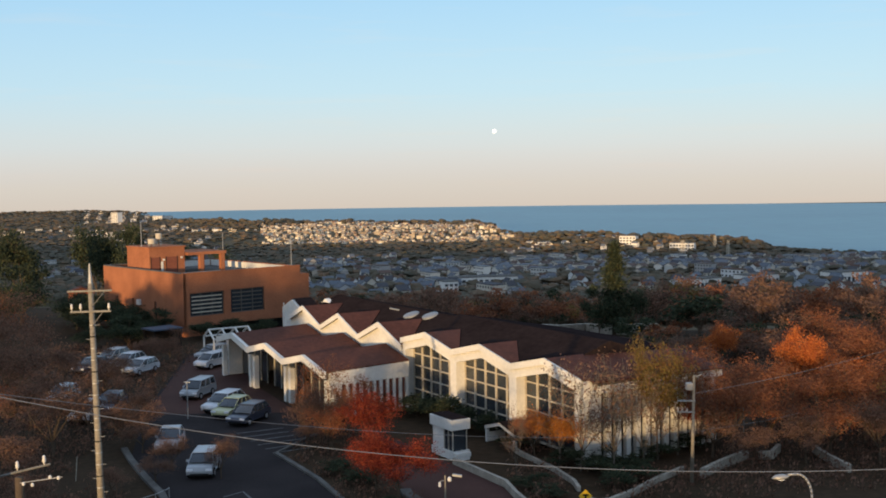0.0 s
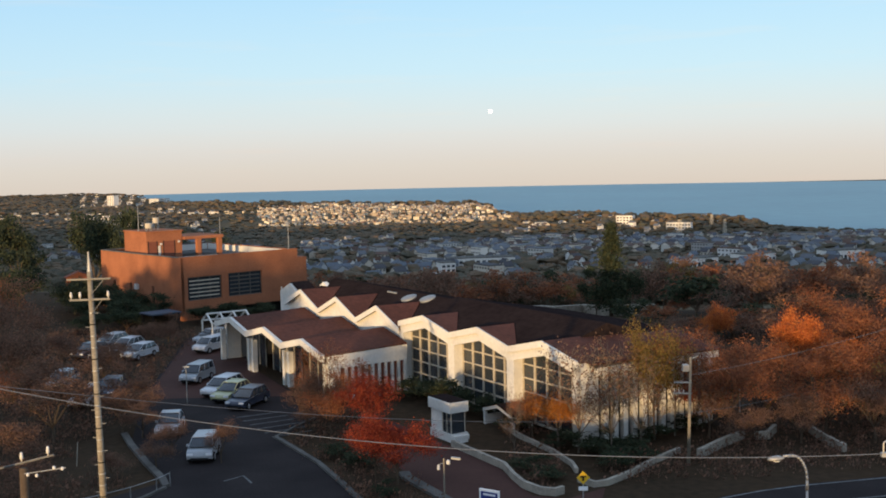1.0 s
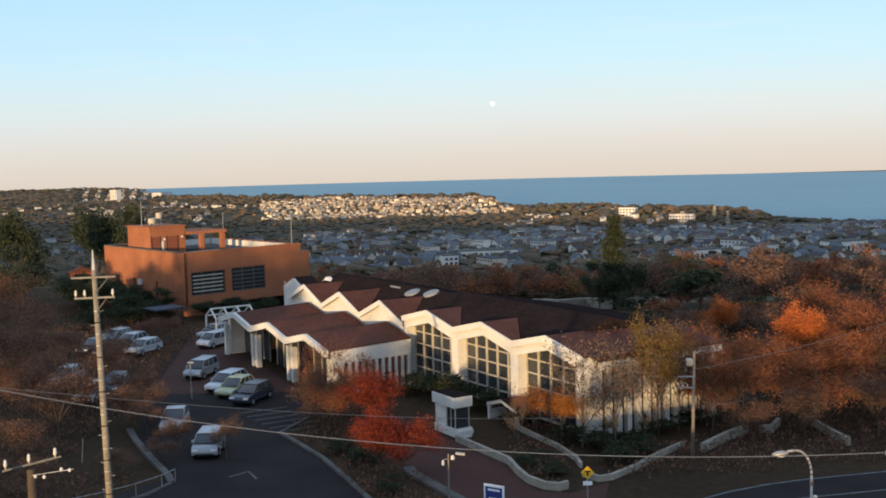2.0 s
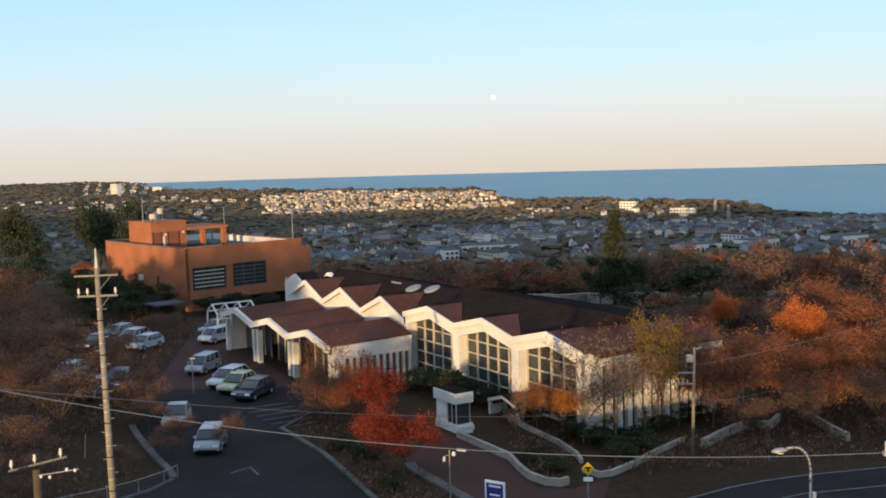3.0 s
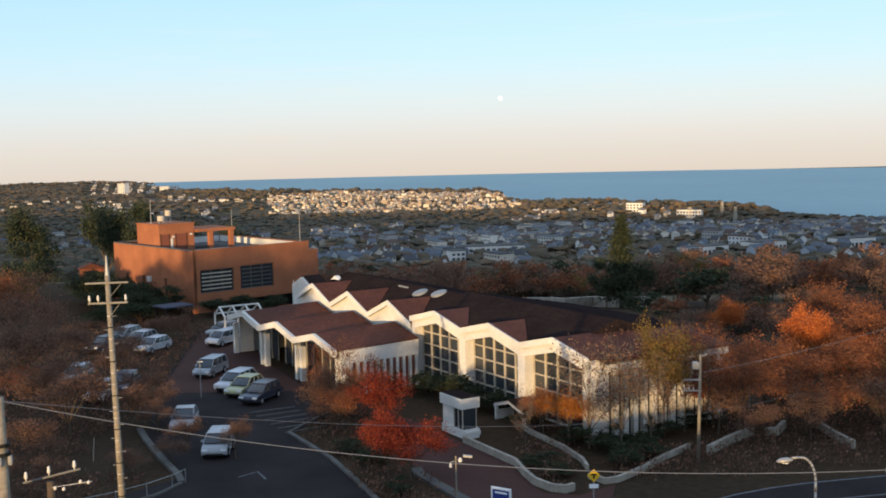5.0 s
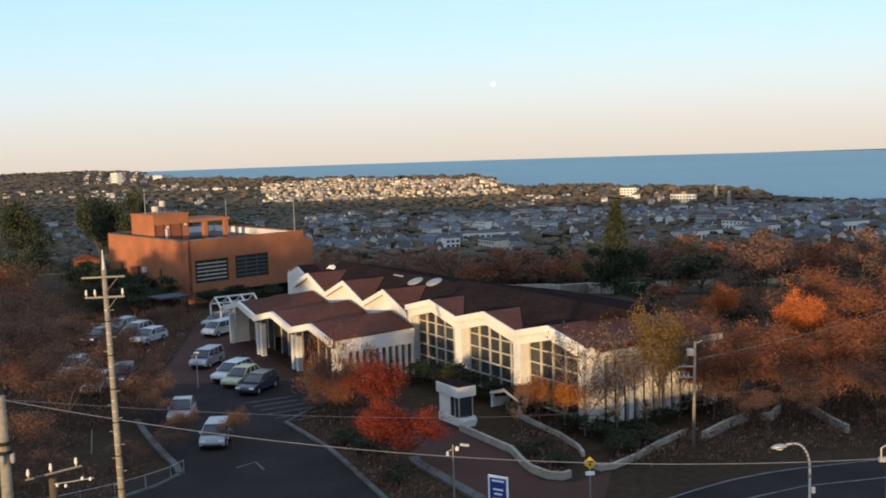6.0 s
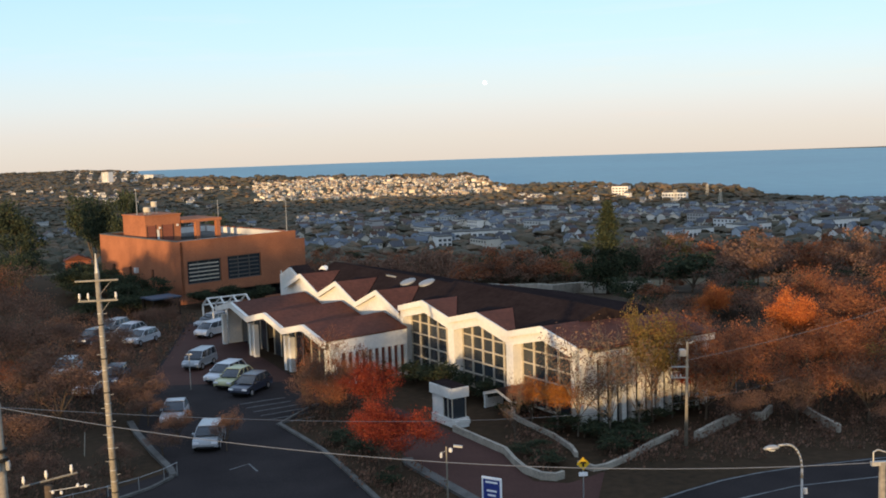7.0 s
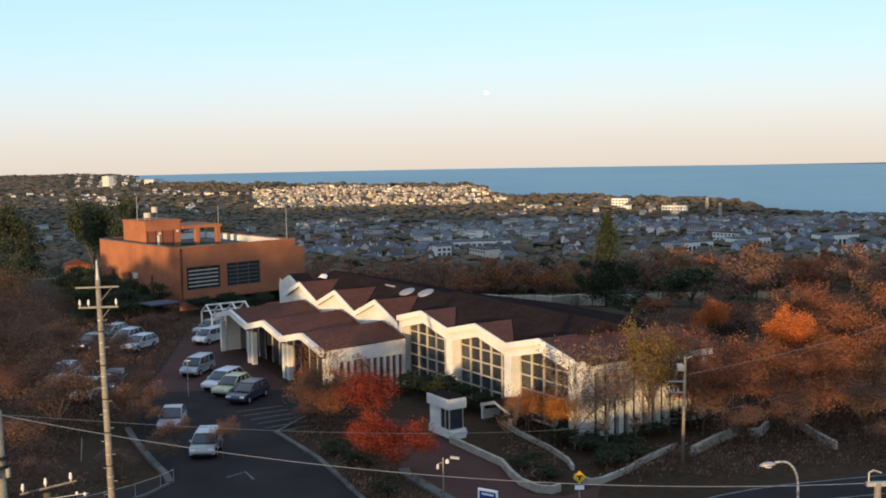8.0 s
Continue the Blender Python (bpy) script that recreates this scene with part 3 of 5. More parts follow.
t2 = thing("water_tank", brick.matrix_world @ pose(4.4, 14.8, 10.92), "taller pale water tank on a steel stand", "tank")
Shape().lathe((0, 0, 0.9), [(0.42, 0), (0.42, 0.75), (0.38, 0.8)], 14).part("vessel", FRAME, t2)
for a in range(4):
    Shape().tube((0.42 * math.cos(a * 1.571), 0.42 * math.sin(a * 1.571), 0), (0.42 * math.cos(a * 1.571), 0.42 * math.sin(a * 1.571), 0.91), 0.05, 0.05, 6).part("leg", STEEL, t2)
for x, y, z, h in ((2.0, 15.2, 10.92, 3.4), (14.0, 14.0, 7.1, 5.2), (17.4, 1.6, 8.0, 4.2)):
    mast = thing("roof_mast", brick.matrix_world @ pose(x, y, z), "thin pale lightning mast on the brick building", "mast", "roof masts")
    Shape().tube((0, 0, 0), (0, 0, h), 0.07, 0.04, 6).part("rod", STEEL, mast)
    Shape().lathe((0, 0, 0), [(0.15, 0), (0.15, 0.06)], 8).part("foot", STEEL, mast)

# ---- roads, walls, kerbs ----
def sheet(name, pts, z, mat, label, category):
    s = Shape()
    s.v = [(x, y, ground_z(x, y) + z) for x, y in pts]
    s.f = [tuple(range(len(pts)))]
    return tagged(s.part(name, mat), label, category, kind="structure")


sheet("road_car_park", [(-24, 57.9), (-17.2, 66.0), (-22, 75.5), (-25.5, 92), (-29, 122), (-22.5, 125.5), (-17.0, 100), (-8.6, 84), (-11.6, 76), (-8.1, 69.4), (-4.2, 60), (-3.3, 57.9)][::-1], 0.02, ASPHALT, "worn dark asphalt car park", "car park")
sheet("pavement_forecourt", [(-25.0, 90), (-28.6, 121), (-22.6, 125), (-17.2, 101), (-12.2, 90)][::-1], 0.032, PAVER, "red-brown paved forecourt in shade", "forecourt")
sheet("pavement_entry", [(-2.0, 65.8), (-6, 77), (-3.5, 80), (0.6, 72.8), (3.6, 67.4), (5.2, 61.6), (7.2, 61.0), (9.6, 62.9), (8.5, 58.2), (1.8, 58.2)][::-1], 0.022, PAVER, "dark red-brown paved entry path", "path")
road = [(-40, 52.6), (-24, 57.9), (8.5, 58.0), (11.5, 57.7), (16, 60.8), (20.9, 62.7), (26.4, 63.9), (60, 68.5), (60, 56.5), (26, 53.4), (16, 52.6)]
sheet("road_street", road[::-1], 0.012, ASPHALT, "dark asphalt street curving past the entrance", "street")


def line(name, pts, half, z=0.03):
    s = Shape()
    s.strip(pts, half, z, z + 0.006)
    tagged(s.part(name, PAINTLINE), "worn white painted road line", "road marking", kind="structure")


line("road_marking", [(11.2, 57.2), (13.5, 58.9), (16, 60.5), (18.4, 61.6), (20.9, 62.4), (26.4, 63.6), (40, 65.6)], 0.08)
line("road_marking", [(13.2, 55.4), (15.4, 57), (19.8, 59.1), (26, 60.4), (40, 62.4)], 0.07)
line("road_marking", [(-13.5, 65.8), (-12.5, 66.9), (-11.7, 65.3)], 0.07)
for k in range(6):
    line("road_marking", [(-15.9 + k * 0.75, 82.6 - k * 1.25), (-12.6 + k * 0.62, 84.3 - k * 1.25)], 0.06)


def kerb(pts, half, h, mat, label, category, name="kerb"):
    tagged(Shape().strip(pts, half, -0.3, h).part(name, mat), label, category, kind="structure")


kerb([(-11.9, 76.2), (-10.2, 73.2), (-8.1, 69.4), (-6.2, 65), (-4.2, 60), (-3.4, 58)], 0.16, 0.16, KERB, "grey concrete kerb of the planted bed", "kerb")
kerb([(-8.8, 84), (-10.5, 80), (-11.9, 76.2)], 0.10, 0.14, KERB, "grey concrete kerb of the planted bed", "kerb")
kerb([(-2.4, 66.6), (-2.2, 65.6), (-0.2, 61.8), (1.6, 58.4)], 0.34, 0.18, KERB, "broad concrete kerb beside the entry path", "kerb")
kerb([(-23.2, 78), (-21.7, 74.6), (-19.4, 70), (-17.4, 66.3), (-16.8, 64.8)], 0.22, 0.2, KERB, "concrete kerb along the car park", "kerb")
kerb([(-16.8, 64.6), (-17.6, 62.6), (-19.1, 60.7), (-21, 59.5)], 0.10, 0.16, KERB, "concrete kerb along the car park", "kerb")
kerb([(0.7, 72.9), (2.3, 70), (3.9, 67.2), (4.3, 65), (4.8, 63.2), (5.7, 61.9), (6.5, 61.6), (7.0, 62.0)], 0.12, 0.46, STONE, "low curving pale stone wall by the entry", "stone wall", "trim_wall")
kerb([(4.2, 79), (5.4, 74.8), (7.3, 70.6), (8.2, 67.6), (8.3, 66.0)], 0.11, 0.32, STONE, "low pale stone wall by the lawn", "stone wall", "trim_wall")
kerb([(8.2, 64.2), (9.0, 63.1), (9.8, 63.4), (11.6, 65.3), (13.6, 68), (15.6, 70.2)], 0.12, 0.36, STONE, "low curving pale stone wall by the street", "stone wall", "trim_wall")
kerb([(16.5, 68.7), (18.6, 71.2), (20.7, 73.4)], 0.14, 0.6, STONE, "low pale stone wall under the trees", "stone wall", "trim_wall")
kerb([(21.4, 73), (22.3, 73.1), (23.4, 75)], 0.14, 0.55, STONE, "low pale stone wall under the trees", "stone wall", "trim_wall")
kerb([(25.7, 74.6), (25.8, 72), (26.2, 69.4)], 0.13, 0.55, STONE, "low pale stone wall under the trees", "stone wall", "trim_wall")
kerb([(6.1, 80.2), (8.2, 77.2), (9.6, 74.6)], 0.14, 0.7, STONE, "low pale stone wall beside the hall", "stone wall", "trim_wall")
kerb([(1.5, 160), (7.6, 160), (9.6, 155), (14.4, 154), (15.9, 149), (20.4, 154), (24.0, 149), (30, 150)], 0.3, 1.5, STONE, "low weathered white wall behind the hall", "boundary wall", "trim_wall")


# ---- trees ----
def make_tree(kind, seed, h, w, bare_stem, leaf_mat, bark, leaves, leaf, twigs=5, conifer=False, thin=1.0):
    """A tree of height h and crown width w at the origin: a trunk with limbs and twigs, and a crown of single leaves in clumps."""
    rnd = random.Random(seed)
    wood, crown, tips = Shape(), Shape(), []
    g = lambda s: rnd.gauss(0, s)
    if conifer:
        wood.tube((0, 0, -0.4), (0, 0, h * 0.97), h * 0.022, 0.02, 7)
        n = int(h * 9)
        for i in range(n):
            k = (i + rnd.random()) / n
            z = h * (0.10 + 0.88 * k)
            r = w / 2 * (1 - k) ** 0.75 * rnd.uniform(0.6, 1.1)
            a = rnd.random() * math.tau
            e = (r * math.cos(a), r * math.sin(a), z - r * 0.15)
            wood.tube((0, 0, z), e, 0.035, 0.012, 4, False)
            for q in (0.35, 0.65, 1.0):
                tips.append((Vector((e[0] * q, e[1] * q, z - r * 0.15 * q)), 0.22 + 0.25 * r / (w / 2 + 0.01)))
    else:
        lean = Vector((g(0.04), g(0.04), 1))
        fork = lean * (h * bare_stem)
        wood.tube((0, 0, -0.4), (lean * (h * bare_stem * 0.5)), h * 0.022 * thin, h * 0.017 * thin, 8, False)
        wood.tube(lean * (h * bare_stem * 0.5), fork, h * 0.017 * thin, h * 0.014 * thin, 8, False)
        limbs = rnd.randint(6, 8)
        for i in range(limbs):
            a = math.tau * (i + rnd.uniform(-0.3, 0.3)) / limbs
            up = rnd.uniform(0.25, 1.0)
            reach = w / 2 * math.sqrt(max(0.1, 1 - (up - 0.25) ** 1.6)) * rnd.uniform(0.65, 1.0)
            end = Vector((reach * math.cos(a), reach * math.sin(a), h * (bare_stem + (1 - bare_stem) * up * 0.92)))
            root = lean * (h * bare_stem * rnd.uniform(0.72, 1.0))
            mid = root.lerp(end, 0.45) + Vector((g(0.05), g(0.05), 0.05)) * h
            wood.tube(root, mid, h * 0.010 * thin, h * 0.007 * thin, 6, False)
            wood.tube(mid, end, h * 0.007 * thin, h * 0.003 * thin, 5, False)
            for j in range(twigs):
                b = mid.lerp(end, rnd.uniform(0.0, 0.9))
                t = b + Vector((g(0.13) * w, g(0.13) * w, abs(g(0.10)) * h + 0.02 * h))
                wood.tube(b, t, h * 0.004 * thin, h * 0.0016 * thin, 4, False)
                for q in range(2):
                    c = b.lerp(t, rnd.uniform(0.3, 1.0))
                    t2 = c + Vector((g(0.07) * w, g(0.07) * w, abs(g(0.06)) * h))
                    wood.tube(c, t2, h * 0.002, h * 0.001, 3, False)
                    tips.append((t2, 0.055 * w))
                tips.append((t, 0.065 * w))
            tips.append((end, 0.07 * w))
    vs, fs = [], []
    for i in range(leaves):
        c, sp = tips[rnd.randrange(len(tips))]
        p = c + Vector((g(sp * 1.15), g(sp * 1.15), g(sp * 0.95)))
        if p.z < h * bare_stem * (1.35 if kind in ("twiggy_tree", "olive_tree") else 0.6):
            continue
        a = Vector((g(1), g(1), g(1))).normalized()
        b = a.orthogonal().normalized()
        d = a.cross(b)
        q = leaf * rnd.uniform(0.6, 1.3)
        k = len(vs)
        vs += [tuple(p + b * q), tuple(p + d * q * 0.55), tuple(p - b * q), tuple(p - d * q * 0.55)]
        fs.append((k, k + 1, k + 2, k + 3))
    root = new(kind)
    wood.part("trunk", bark, root, smooth=True)
    if fs:
        crown.v, crown.f = vs, fs
        crown.part("crown", leaf_mat, root)
    return root


LIGHT = {"rust_tree": (1300, 0.215), "dull_tree": (1200, 0.215), "dark_tree": (1300, 0.30), "olive_tree": (1300, 0.22), "bare_tree": (300, 0.13)}
KINDS = {
    "maple_tree": (8, 8.5, 0.40, LEAF_RED, BARK, 11500, 0.108, "low maple with dense dark red autumn leaves", 6, False),
    "rust_tree": (8, 7.0, 0.25, LEAF_RUST, BARK, 7600, 0.09, "broadleaf tree with thinning rust-brown autumn leaves", 6, False),
    "orange_tree": (8, 6.5, 0.22, LEAF_ORANGE, BARK, 10000, 0.104, "tree in glowing orange autumn leaf", 6, False),
    "yellow_tree": (8, 7.5, 0.35, LEAF_YELLOW, PALEBARK, 8000, 0.085, "small tree with yellow-orange autumn leaves", 5, False),
    "olive_tree": (8, 7.5, 0.36, LEAF_OLIVE, BARK, 8500, 0.105, "broad tree with olive and brown autumn leaves", 6, False),
    "dull_tree": (8, 7.0, 0.25, LEAF_DULL, BARK, 4400, 0.115, "half-bare tree with dull brown leaves", 6, False),
    "dark_tree": (8, 6.5, 0.15, LEAF_DARK, BARK, 4600, 0.185, "dense dark evergreen tree", 6, False),
    "conifer": (12, 5.5, 0.08, LEAF_DARK, BARK, 6500, 0.18, "tall dark conifer with a pointed crown", 5, True),
    "twiggy_tree": (8, 5.5, 0.34, LEAF_RUST, PALEBARK, 3600, 0.065, "slim tree with pale stems and a thin rust-brown crown", 9, False),
    "bare_tree": (8, 5.5, 0.22, LEAF_DULL, PALEBARK, 700, 0.10, "nearly leafless tree with fine brown twigs", 14, False),
}
PROTO = {}
tree_rnd = random.Random(7)


def tree(kind, x, y, h, w, label="", far=False):
    """Stands a tree of that height and crown width on the ground."""
    H, W, stem, lm, bk, n, leaf, text, twigs, con = KINDS[kind]
    pick = tree_rnd.randrange(3)
    turn = tree_rnd.uniform(0, 360)
    m = at(x, y, turn) @ Matrix.Diagonal((w / W, w / W, h / H, 1))
    key = (kind, pick, far)
    if far:
        n, leaf = LIGHT[kind]
        twigs = 4
    if key not in PROTO:
        ob = make_tree(kind, pick + len(kind) * 31, H, W, stem, lm, bk, n, leaf, twigs, con, 0.42 if kind in ("bare_tree", "twiggy_tree") else 1.0)
        tagged(ob, label or text, "tree", "trees")
        PROTO[key] = ob
        ob.matrix_world = m
        return ob
    src = PROTO[key]
    s = src.scale
    ob = copy_thing(src, m @ Matrix.Diagonal((1 / s.x, 1 / s.y, 1 / s.z, 1)))
    if label:
        ob["label"] = label
    return ob


# planted bed and forecourt
tree("maple_tree", -2.7, 64.4, 3.4, 4.4)
tree("maple_tree", -4.1, 65.6, 4.0, 3.4)
tree("maple_tree", -5.2, 76.0, 3.9, 4.0)
tree("twiggy_tree", -9.0, 80.5, 5.8, 4.4)
tree("dull_tree", -6.8, 81.8, 4.2, 3.4)
tree("rust_tree", -8.0, 76.8, 4.2, 3.4)
tree("dull_tree", -10.0, 79.2, 4.4, 3.0)
tree("yellow_tree", 7.8, 71.8, 4.1, 4.4)
tree("rust_tree", 6.3, 74.2, 3.4, 3.2)
tree("bare_tree", 4.7, 69.6, 4.6, 1.6, "slim leafless birch with a pale trunk")
tree("bare_tree", 9.0, 70.6, 7.4, 5.4)
tree("bare_tree", 11.0, 69.6, 6.8, 5.0)
tree("bare_tree", 13.2, 70.8, 6.2, 4.4)
tree("olive_tree", 14.6, 73.4, 7.2, 4.3)
tree("twiggy_tree", 16.2, 74.4, 7.0, 4.6)
tree("bare_tree", 11.4, 72.2, 7.4, 4.8)
tree("rust_tree", 18.6, 78.6, 6.4, 5.2)
tree("dull_tree", -14.5, 70.0, 2.6, 2.0)
# wooded bank beside the street
for x, y, h, w, k in ((20.0, 74.4, 5.2, 5.2, "rust_tree"), (23.4, 76.8, 5.6, 5.6, "rust_tree"), (26.6, 74.0, 4.8, 5.0, "rust_tree"), (30.2, 77.0, 5.6, 5.6, "rust_tree"), (29.0, 71.5, 4.2, 4.4, "dull_tree"),
                      (33.0, 73.0, 5.4, 5.2, "olive_tree"), (28.6, 87.0, 7.2, 3.9, "orange_tree"), (30.8, 86.0, 5.0, 4.0, "orange_tree"), (33.8, 90.0, 7.0, 6.0, "rust_tree"), (37.4, 92.0, 7.4, 6.6, "rust_tree"), (35.8, 81.0, 6.2, 5.8, "rust_tree"),
                      (40.5, 86.0, 7.2, 6.0, "olive_tree"), (26.6, 104.0, 5.2, 3.6, "orange_tree"), (24.0, 82.0, 5.2, 5.0, "rust_tree"), (20.6, 79.4, 4.6, 4.2, "rust_tree"), (31.0, 97.0, 6.4, 5.6, "dull_tree"),
                      (27.8, 79.8, 5.4, 5.0, "rust_tree"), (31.6, 82.4, 4.8, 4.4, "orange_tree"), (37.6, 76.0, 6.2, 5.6, "rust_tree"), (18.2, 76.2, 3.6, 3.4, "maple_tree"), (24.2, 71.8, 3.2, 3.6, "dull_tree"), (20.4, 71.0, 2.8, 3.2, "dull_tree"),
                      (44.0, 94.0, 7.4, 6.6, "dull_tree"), (36.0, 100.0, 6.6, 6.2, "rust_tree"), (41.0, 106.0, 6.8, 6.6, "dull_tree"), (32.6, 68.6, 3.2, 4.0, "dull_tree"), (29.0, 67.2, 2.4, 3.2, "dull_tree"), (22.0, 92.0, 4.6, 5.2, "dull_tree"), (19.5, 98.0, 4.4, 5.0, "dull_tree"),
                      (18.6, 76.4, 6.4, 4.8, "twiggy_tree"), (18.4, 73.6, 4.4, 4.0, "dull_tree")):
    tree(k, x, y, h, w)
# trees over the car park on the other side
# dull leaf colour stands in for shade on the nearer trees here
for x, y, h, w, k in ((-27.6, 76.0, 4.9, 5.0, "dull_tree"), (-31.0, 81.0, 5.6, 5.6, "dull_tree"), (-36.0, 90.0, 6.4, 6.1, "dull_tree"), (-43.0, 108.0, 8.1, 7.2, "dull_tree"), (-48.5, 116.0, 8.4, 7.2, "rust_tree"),
                      (-24.6, 84.6, 4.0, 3.5, "dull_tree"), (-23.6, 79.0, 3.4, 3.2, "dull_tree"), (-30.0, 95.0, 4.1, 4.3, "dull_tree"), (-36.6, 104.0, 3.7, 4.3, "dull_tree"), (-27.0, 68.0, 3.7, 4.0, "dull_tree"),
                      (-32.6, 70.4, 4.7, 4.8, "dull_tree"), (-24.2, 62.4, 2.5, 3.2, "dull_tree"), (-20.6, 66.6, 1.9, 2.4, "dull_tree"), (-30.0, 118.0, 3.3, 3.2, "dull_tree"), (-37.6, 128.0, 3.6, 5.0, "dark_tree"), (-46.0, 139.0, 4.0, 5.5, "dark_tree"), (-49.5, 145.0, 4.2, 6.0, "dark_tree"), (-39.0, 133.0, 3.6, 5.0, "dark_tree"),
                      (-42.0, 128.0, 2.7, 4.0, "dark_tree"), (-55.0, 134.0, 6.7, 6.4, "dark_tree"), (-59.0, 150.0, 8.1, 7.2, "dark_tree"), (-66.0, 168.0, 12.0, 7.2, "dark_tree"), (-58.0, 186.0, 12.4, 7.2, "dark_tree"),
                      (-51.0, 182.0, 13.0, 7.2, "dark_tree"), (-66.0, 205.0, 14.0, 8.0, "dark_tree"), (-57.0, 202.0, 13.5, 7.2, "conifer"), (-47.0, 192.0, 12.0, 7.2, "dark_tree"), (-40.0, 188.0, 10.5, 6.4, "dark_tree"), (-95.0, 205.0, 12.0, 8.8, "dark_tree"),
                      (-33.0, 190.0, 7.8, 7.2, "dull_tree"), (-48.0, 99.0, 6.7, 6.4, "dull_tree"), (-38.5, 97.0, 5.9, 5.9, "dull_tree"), (-64.0, 140.0, 7.1, 7.2, "dull_tree")):
    tree(k, x, y, h, w)
for x, y, h, w in ((-36.4, 134.4, 3.6, 5.0), (-40.0, 138.4, 3.8, 5.4), (-43.6, 142.4, 4.0, 5.6), (-47.0, 146.6, 4.4, 6.0), (-51.0, 151.0, 4.6, 6.0), (-29.6, 133.6, 2.4, 4.0), (-26.4, 136.4, 2.6, 4.0), (-23.4, 138.6, 2.8, 4.0), (-36.0, 131.0, 2.6, 4.0), (-21.6, 77.0, 2.6, 2.8), (-22.6, 80.6, 2.8, 3.0), (-18.3, 72.4, 2.2, 2.4), (-18.6, 69.4, 2.0, 2.4)):
    tree("dull_tree" if y < 90 else "dark_tree", x, y, h, w)
# shrubs along the hall
for x, y, h, w in ((-2.2, 88.2, 1.9, 3.4), (-0.6, 85.2, 2.3, 3.0), (0.6, 83.6, 2.5, 2.8), (1.8, 81.8, 2.2, 3.0), (3.4, 80.6, 1.8, 2.8), (5.2, 76.6, 1.5, 2.6), (11.6, 70.8, 1.4, 2.6), (9.4, 70.4, 1.5, 2.6), (8.2, 72.0, 1.3, 2.4), (10.6, 69.4, 1.1, 2.6), (14.6, 73.4, 1.1, 2.6), (17.4, 76.4, 1.2, 3.0), (-5.0, 89.4, 1.6, 2.6), (-8.6, 86.6, 1.3, 2.4),
                   (5.6, 66.8, 0.9, 2.2), (6.4, 64.8, 0.8, 2.0), (10.6, 66.6, 1.2, 2.6), (12.4, 68.6, 1.3, 2.8), (-7.0, 71.0, 1.0, 2.4), (-5.4, 68.4, 1.0, 2.2), (-3.2, 62.2, 0.8, 1.8)):
    tree("dark_tree", x, y, h, w, "low dark evergreen shrub beside the white hall", True)["category"] = "shrub"
# thin unseen trees added along the ridge behind, to dapple the buildings with shade
ridge = random.Random(44)
for i in range(64):
    x, y = -106 + i * 0.62 + ridge.uniform(-1.5, 1.5), ridge.uniform(-48, -22)
    tree(ridge.choice(("dull_tree", "rust_tree", "bare_tree")), x, y, ridge.uniform(5.5, 11.5), ridge.uniform(3.6, 6.0), "thin autumn tree on the ridge above the street", True)
for i in range(15):
    x, y = -64 + i * 3.2 + ridge.uniform(-1.5, 1.5), ridge.uniform(-48, -22)
    tree(ridge.choice(("dull_tree", "rust_tree", "bare_tree")), x, y, ridge.uniform(2.6, 6.0), ridge.uniform(2.0, 3.6), "thin autumn tree on the ridge above the street", True)
for i in range(22):
    x, y = -20 + i * 1.9 + ridge.uniform(-1.2, 1.2), ridge.uniform(-52, -30)
    tree(ridge.choice(("dull_tree", "rust_tree", "dark_tree")), x, y, ridge.uniform(2.6, 5.0), ridge.uniform(3.0, 4.8), "thin autumn tree on the ridge above the street", True)
# slope behind the hall
slope = random.Random(21)
for i in range(380):
    y = slope.uniform(128, 520)
    x = slope.uniform(-0.16, 0.46) * y
    if (x < -8 and y < 185) or (0 < x < 34 and y < 165):
        continue
    k = slope.choices(["dull_tree", "dark_tree", "rust_tree", "bare_tree", "olive_tree"], [7, 1.6, 3.2, 0.7, 0.5])[0]
    low = 0.95 if x > 0.24 * y else 1.0
    tree(k, x, y, slope.uniform(5.5, 9.0) * low, slope.uniform(5.5, 8.5), far=True)
for i in range(70):
    x, y = slope.uniform(4, 62), slope.uniform(112, 150)
    if (x < 26 and y < 116 + x * 0.2) or (x < 32 and y > 126):
        continue
    tree(slope.choice(("dull_tree", "dark_tree", "rust_tree")), x, y, slope.uniform(1.6, 3.2), slope.uniform(3.4, 5.0), "low thicket on the slope behind the hall", True)["category"] = "shrub"
tree("conifer", 23.6, 148, 13.0, 6.4)
tree("dark_tree", 21.4, 147, 6.6, 4.6)
tree("dark_tree", 26.0, 151, 6.0, 5.0)


# ---- undergrowth of dry stems and fallen leaves ----
brush = random.Random(33)
us = Shape()


def planted(x, y):
    """Whether a place is rough or planted ground."""
    if -46 < x < -25 and 56 < y < 128 and x < -24 - (y - 75) * 0.09:
        return True
    if -34 < x < -8 and 30 < y < 56:
        return True
    if -26 < x < -19 and 56 < y < 66:
        return x < -19.5
    if 66 < y < 84 and -11 < x < -3.2:
        return x > -11.2 + (76 - y) * 0.5 and x < -3.4 - (y - 66) * 0.12
    if 57.6 < y < 66 and -7.5 < x < 0.5:
        return -4.0 + (60 - y) * 0.45 < x < -0.9 + (63 - y) * 0.5
    if 9.6 < x < 46 and 64 < y < 100:
        return y > 62.4 + 0.10 * x and y < 100 and (x > 24 or y < 66.5 + (x - 9.6) * 0.75)
    if 4.6 < x < 8.2 and 63.5 < y < 77:
        return x > 4.3 + (66 - y) * 0.0 and x < 8.0
    return False


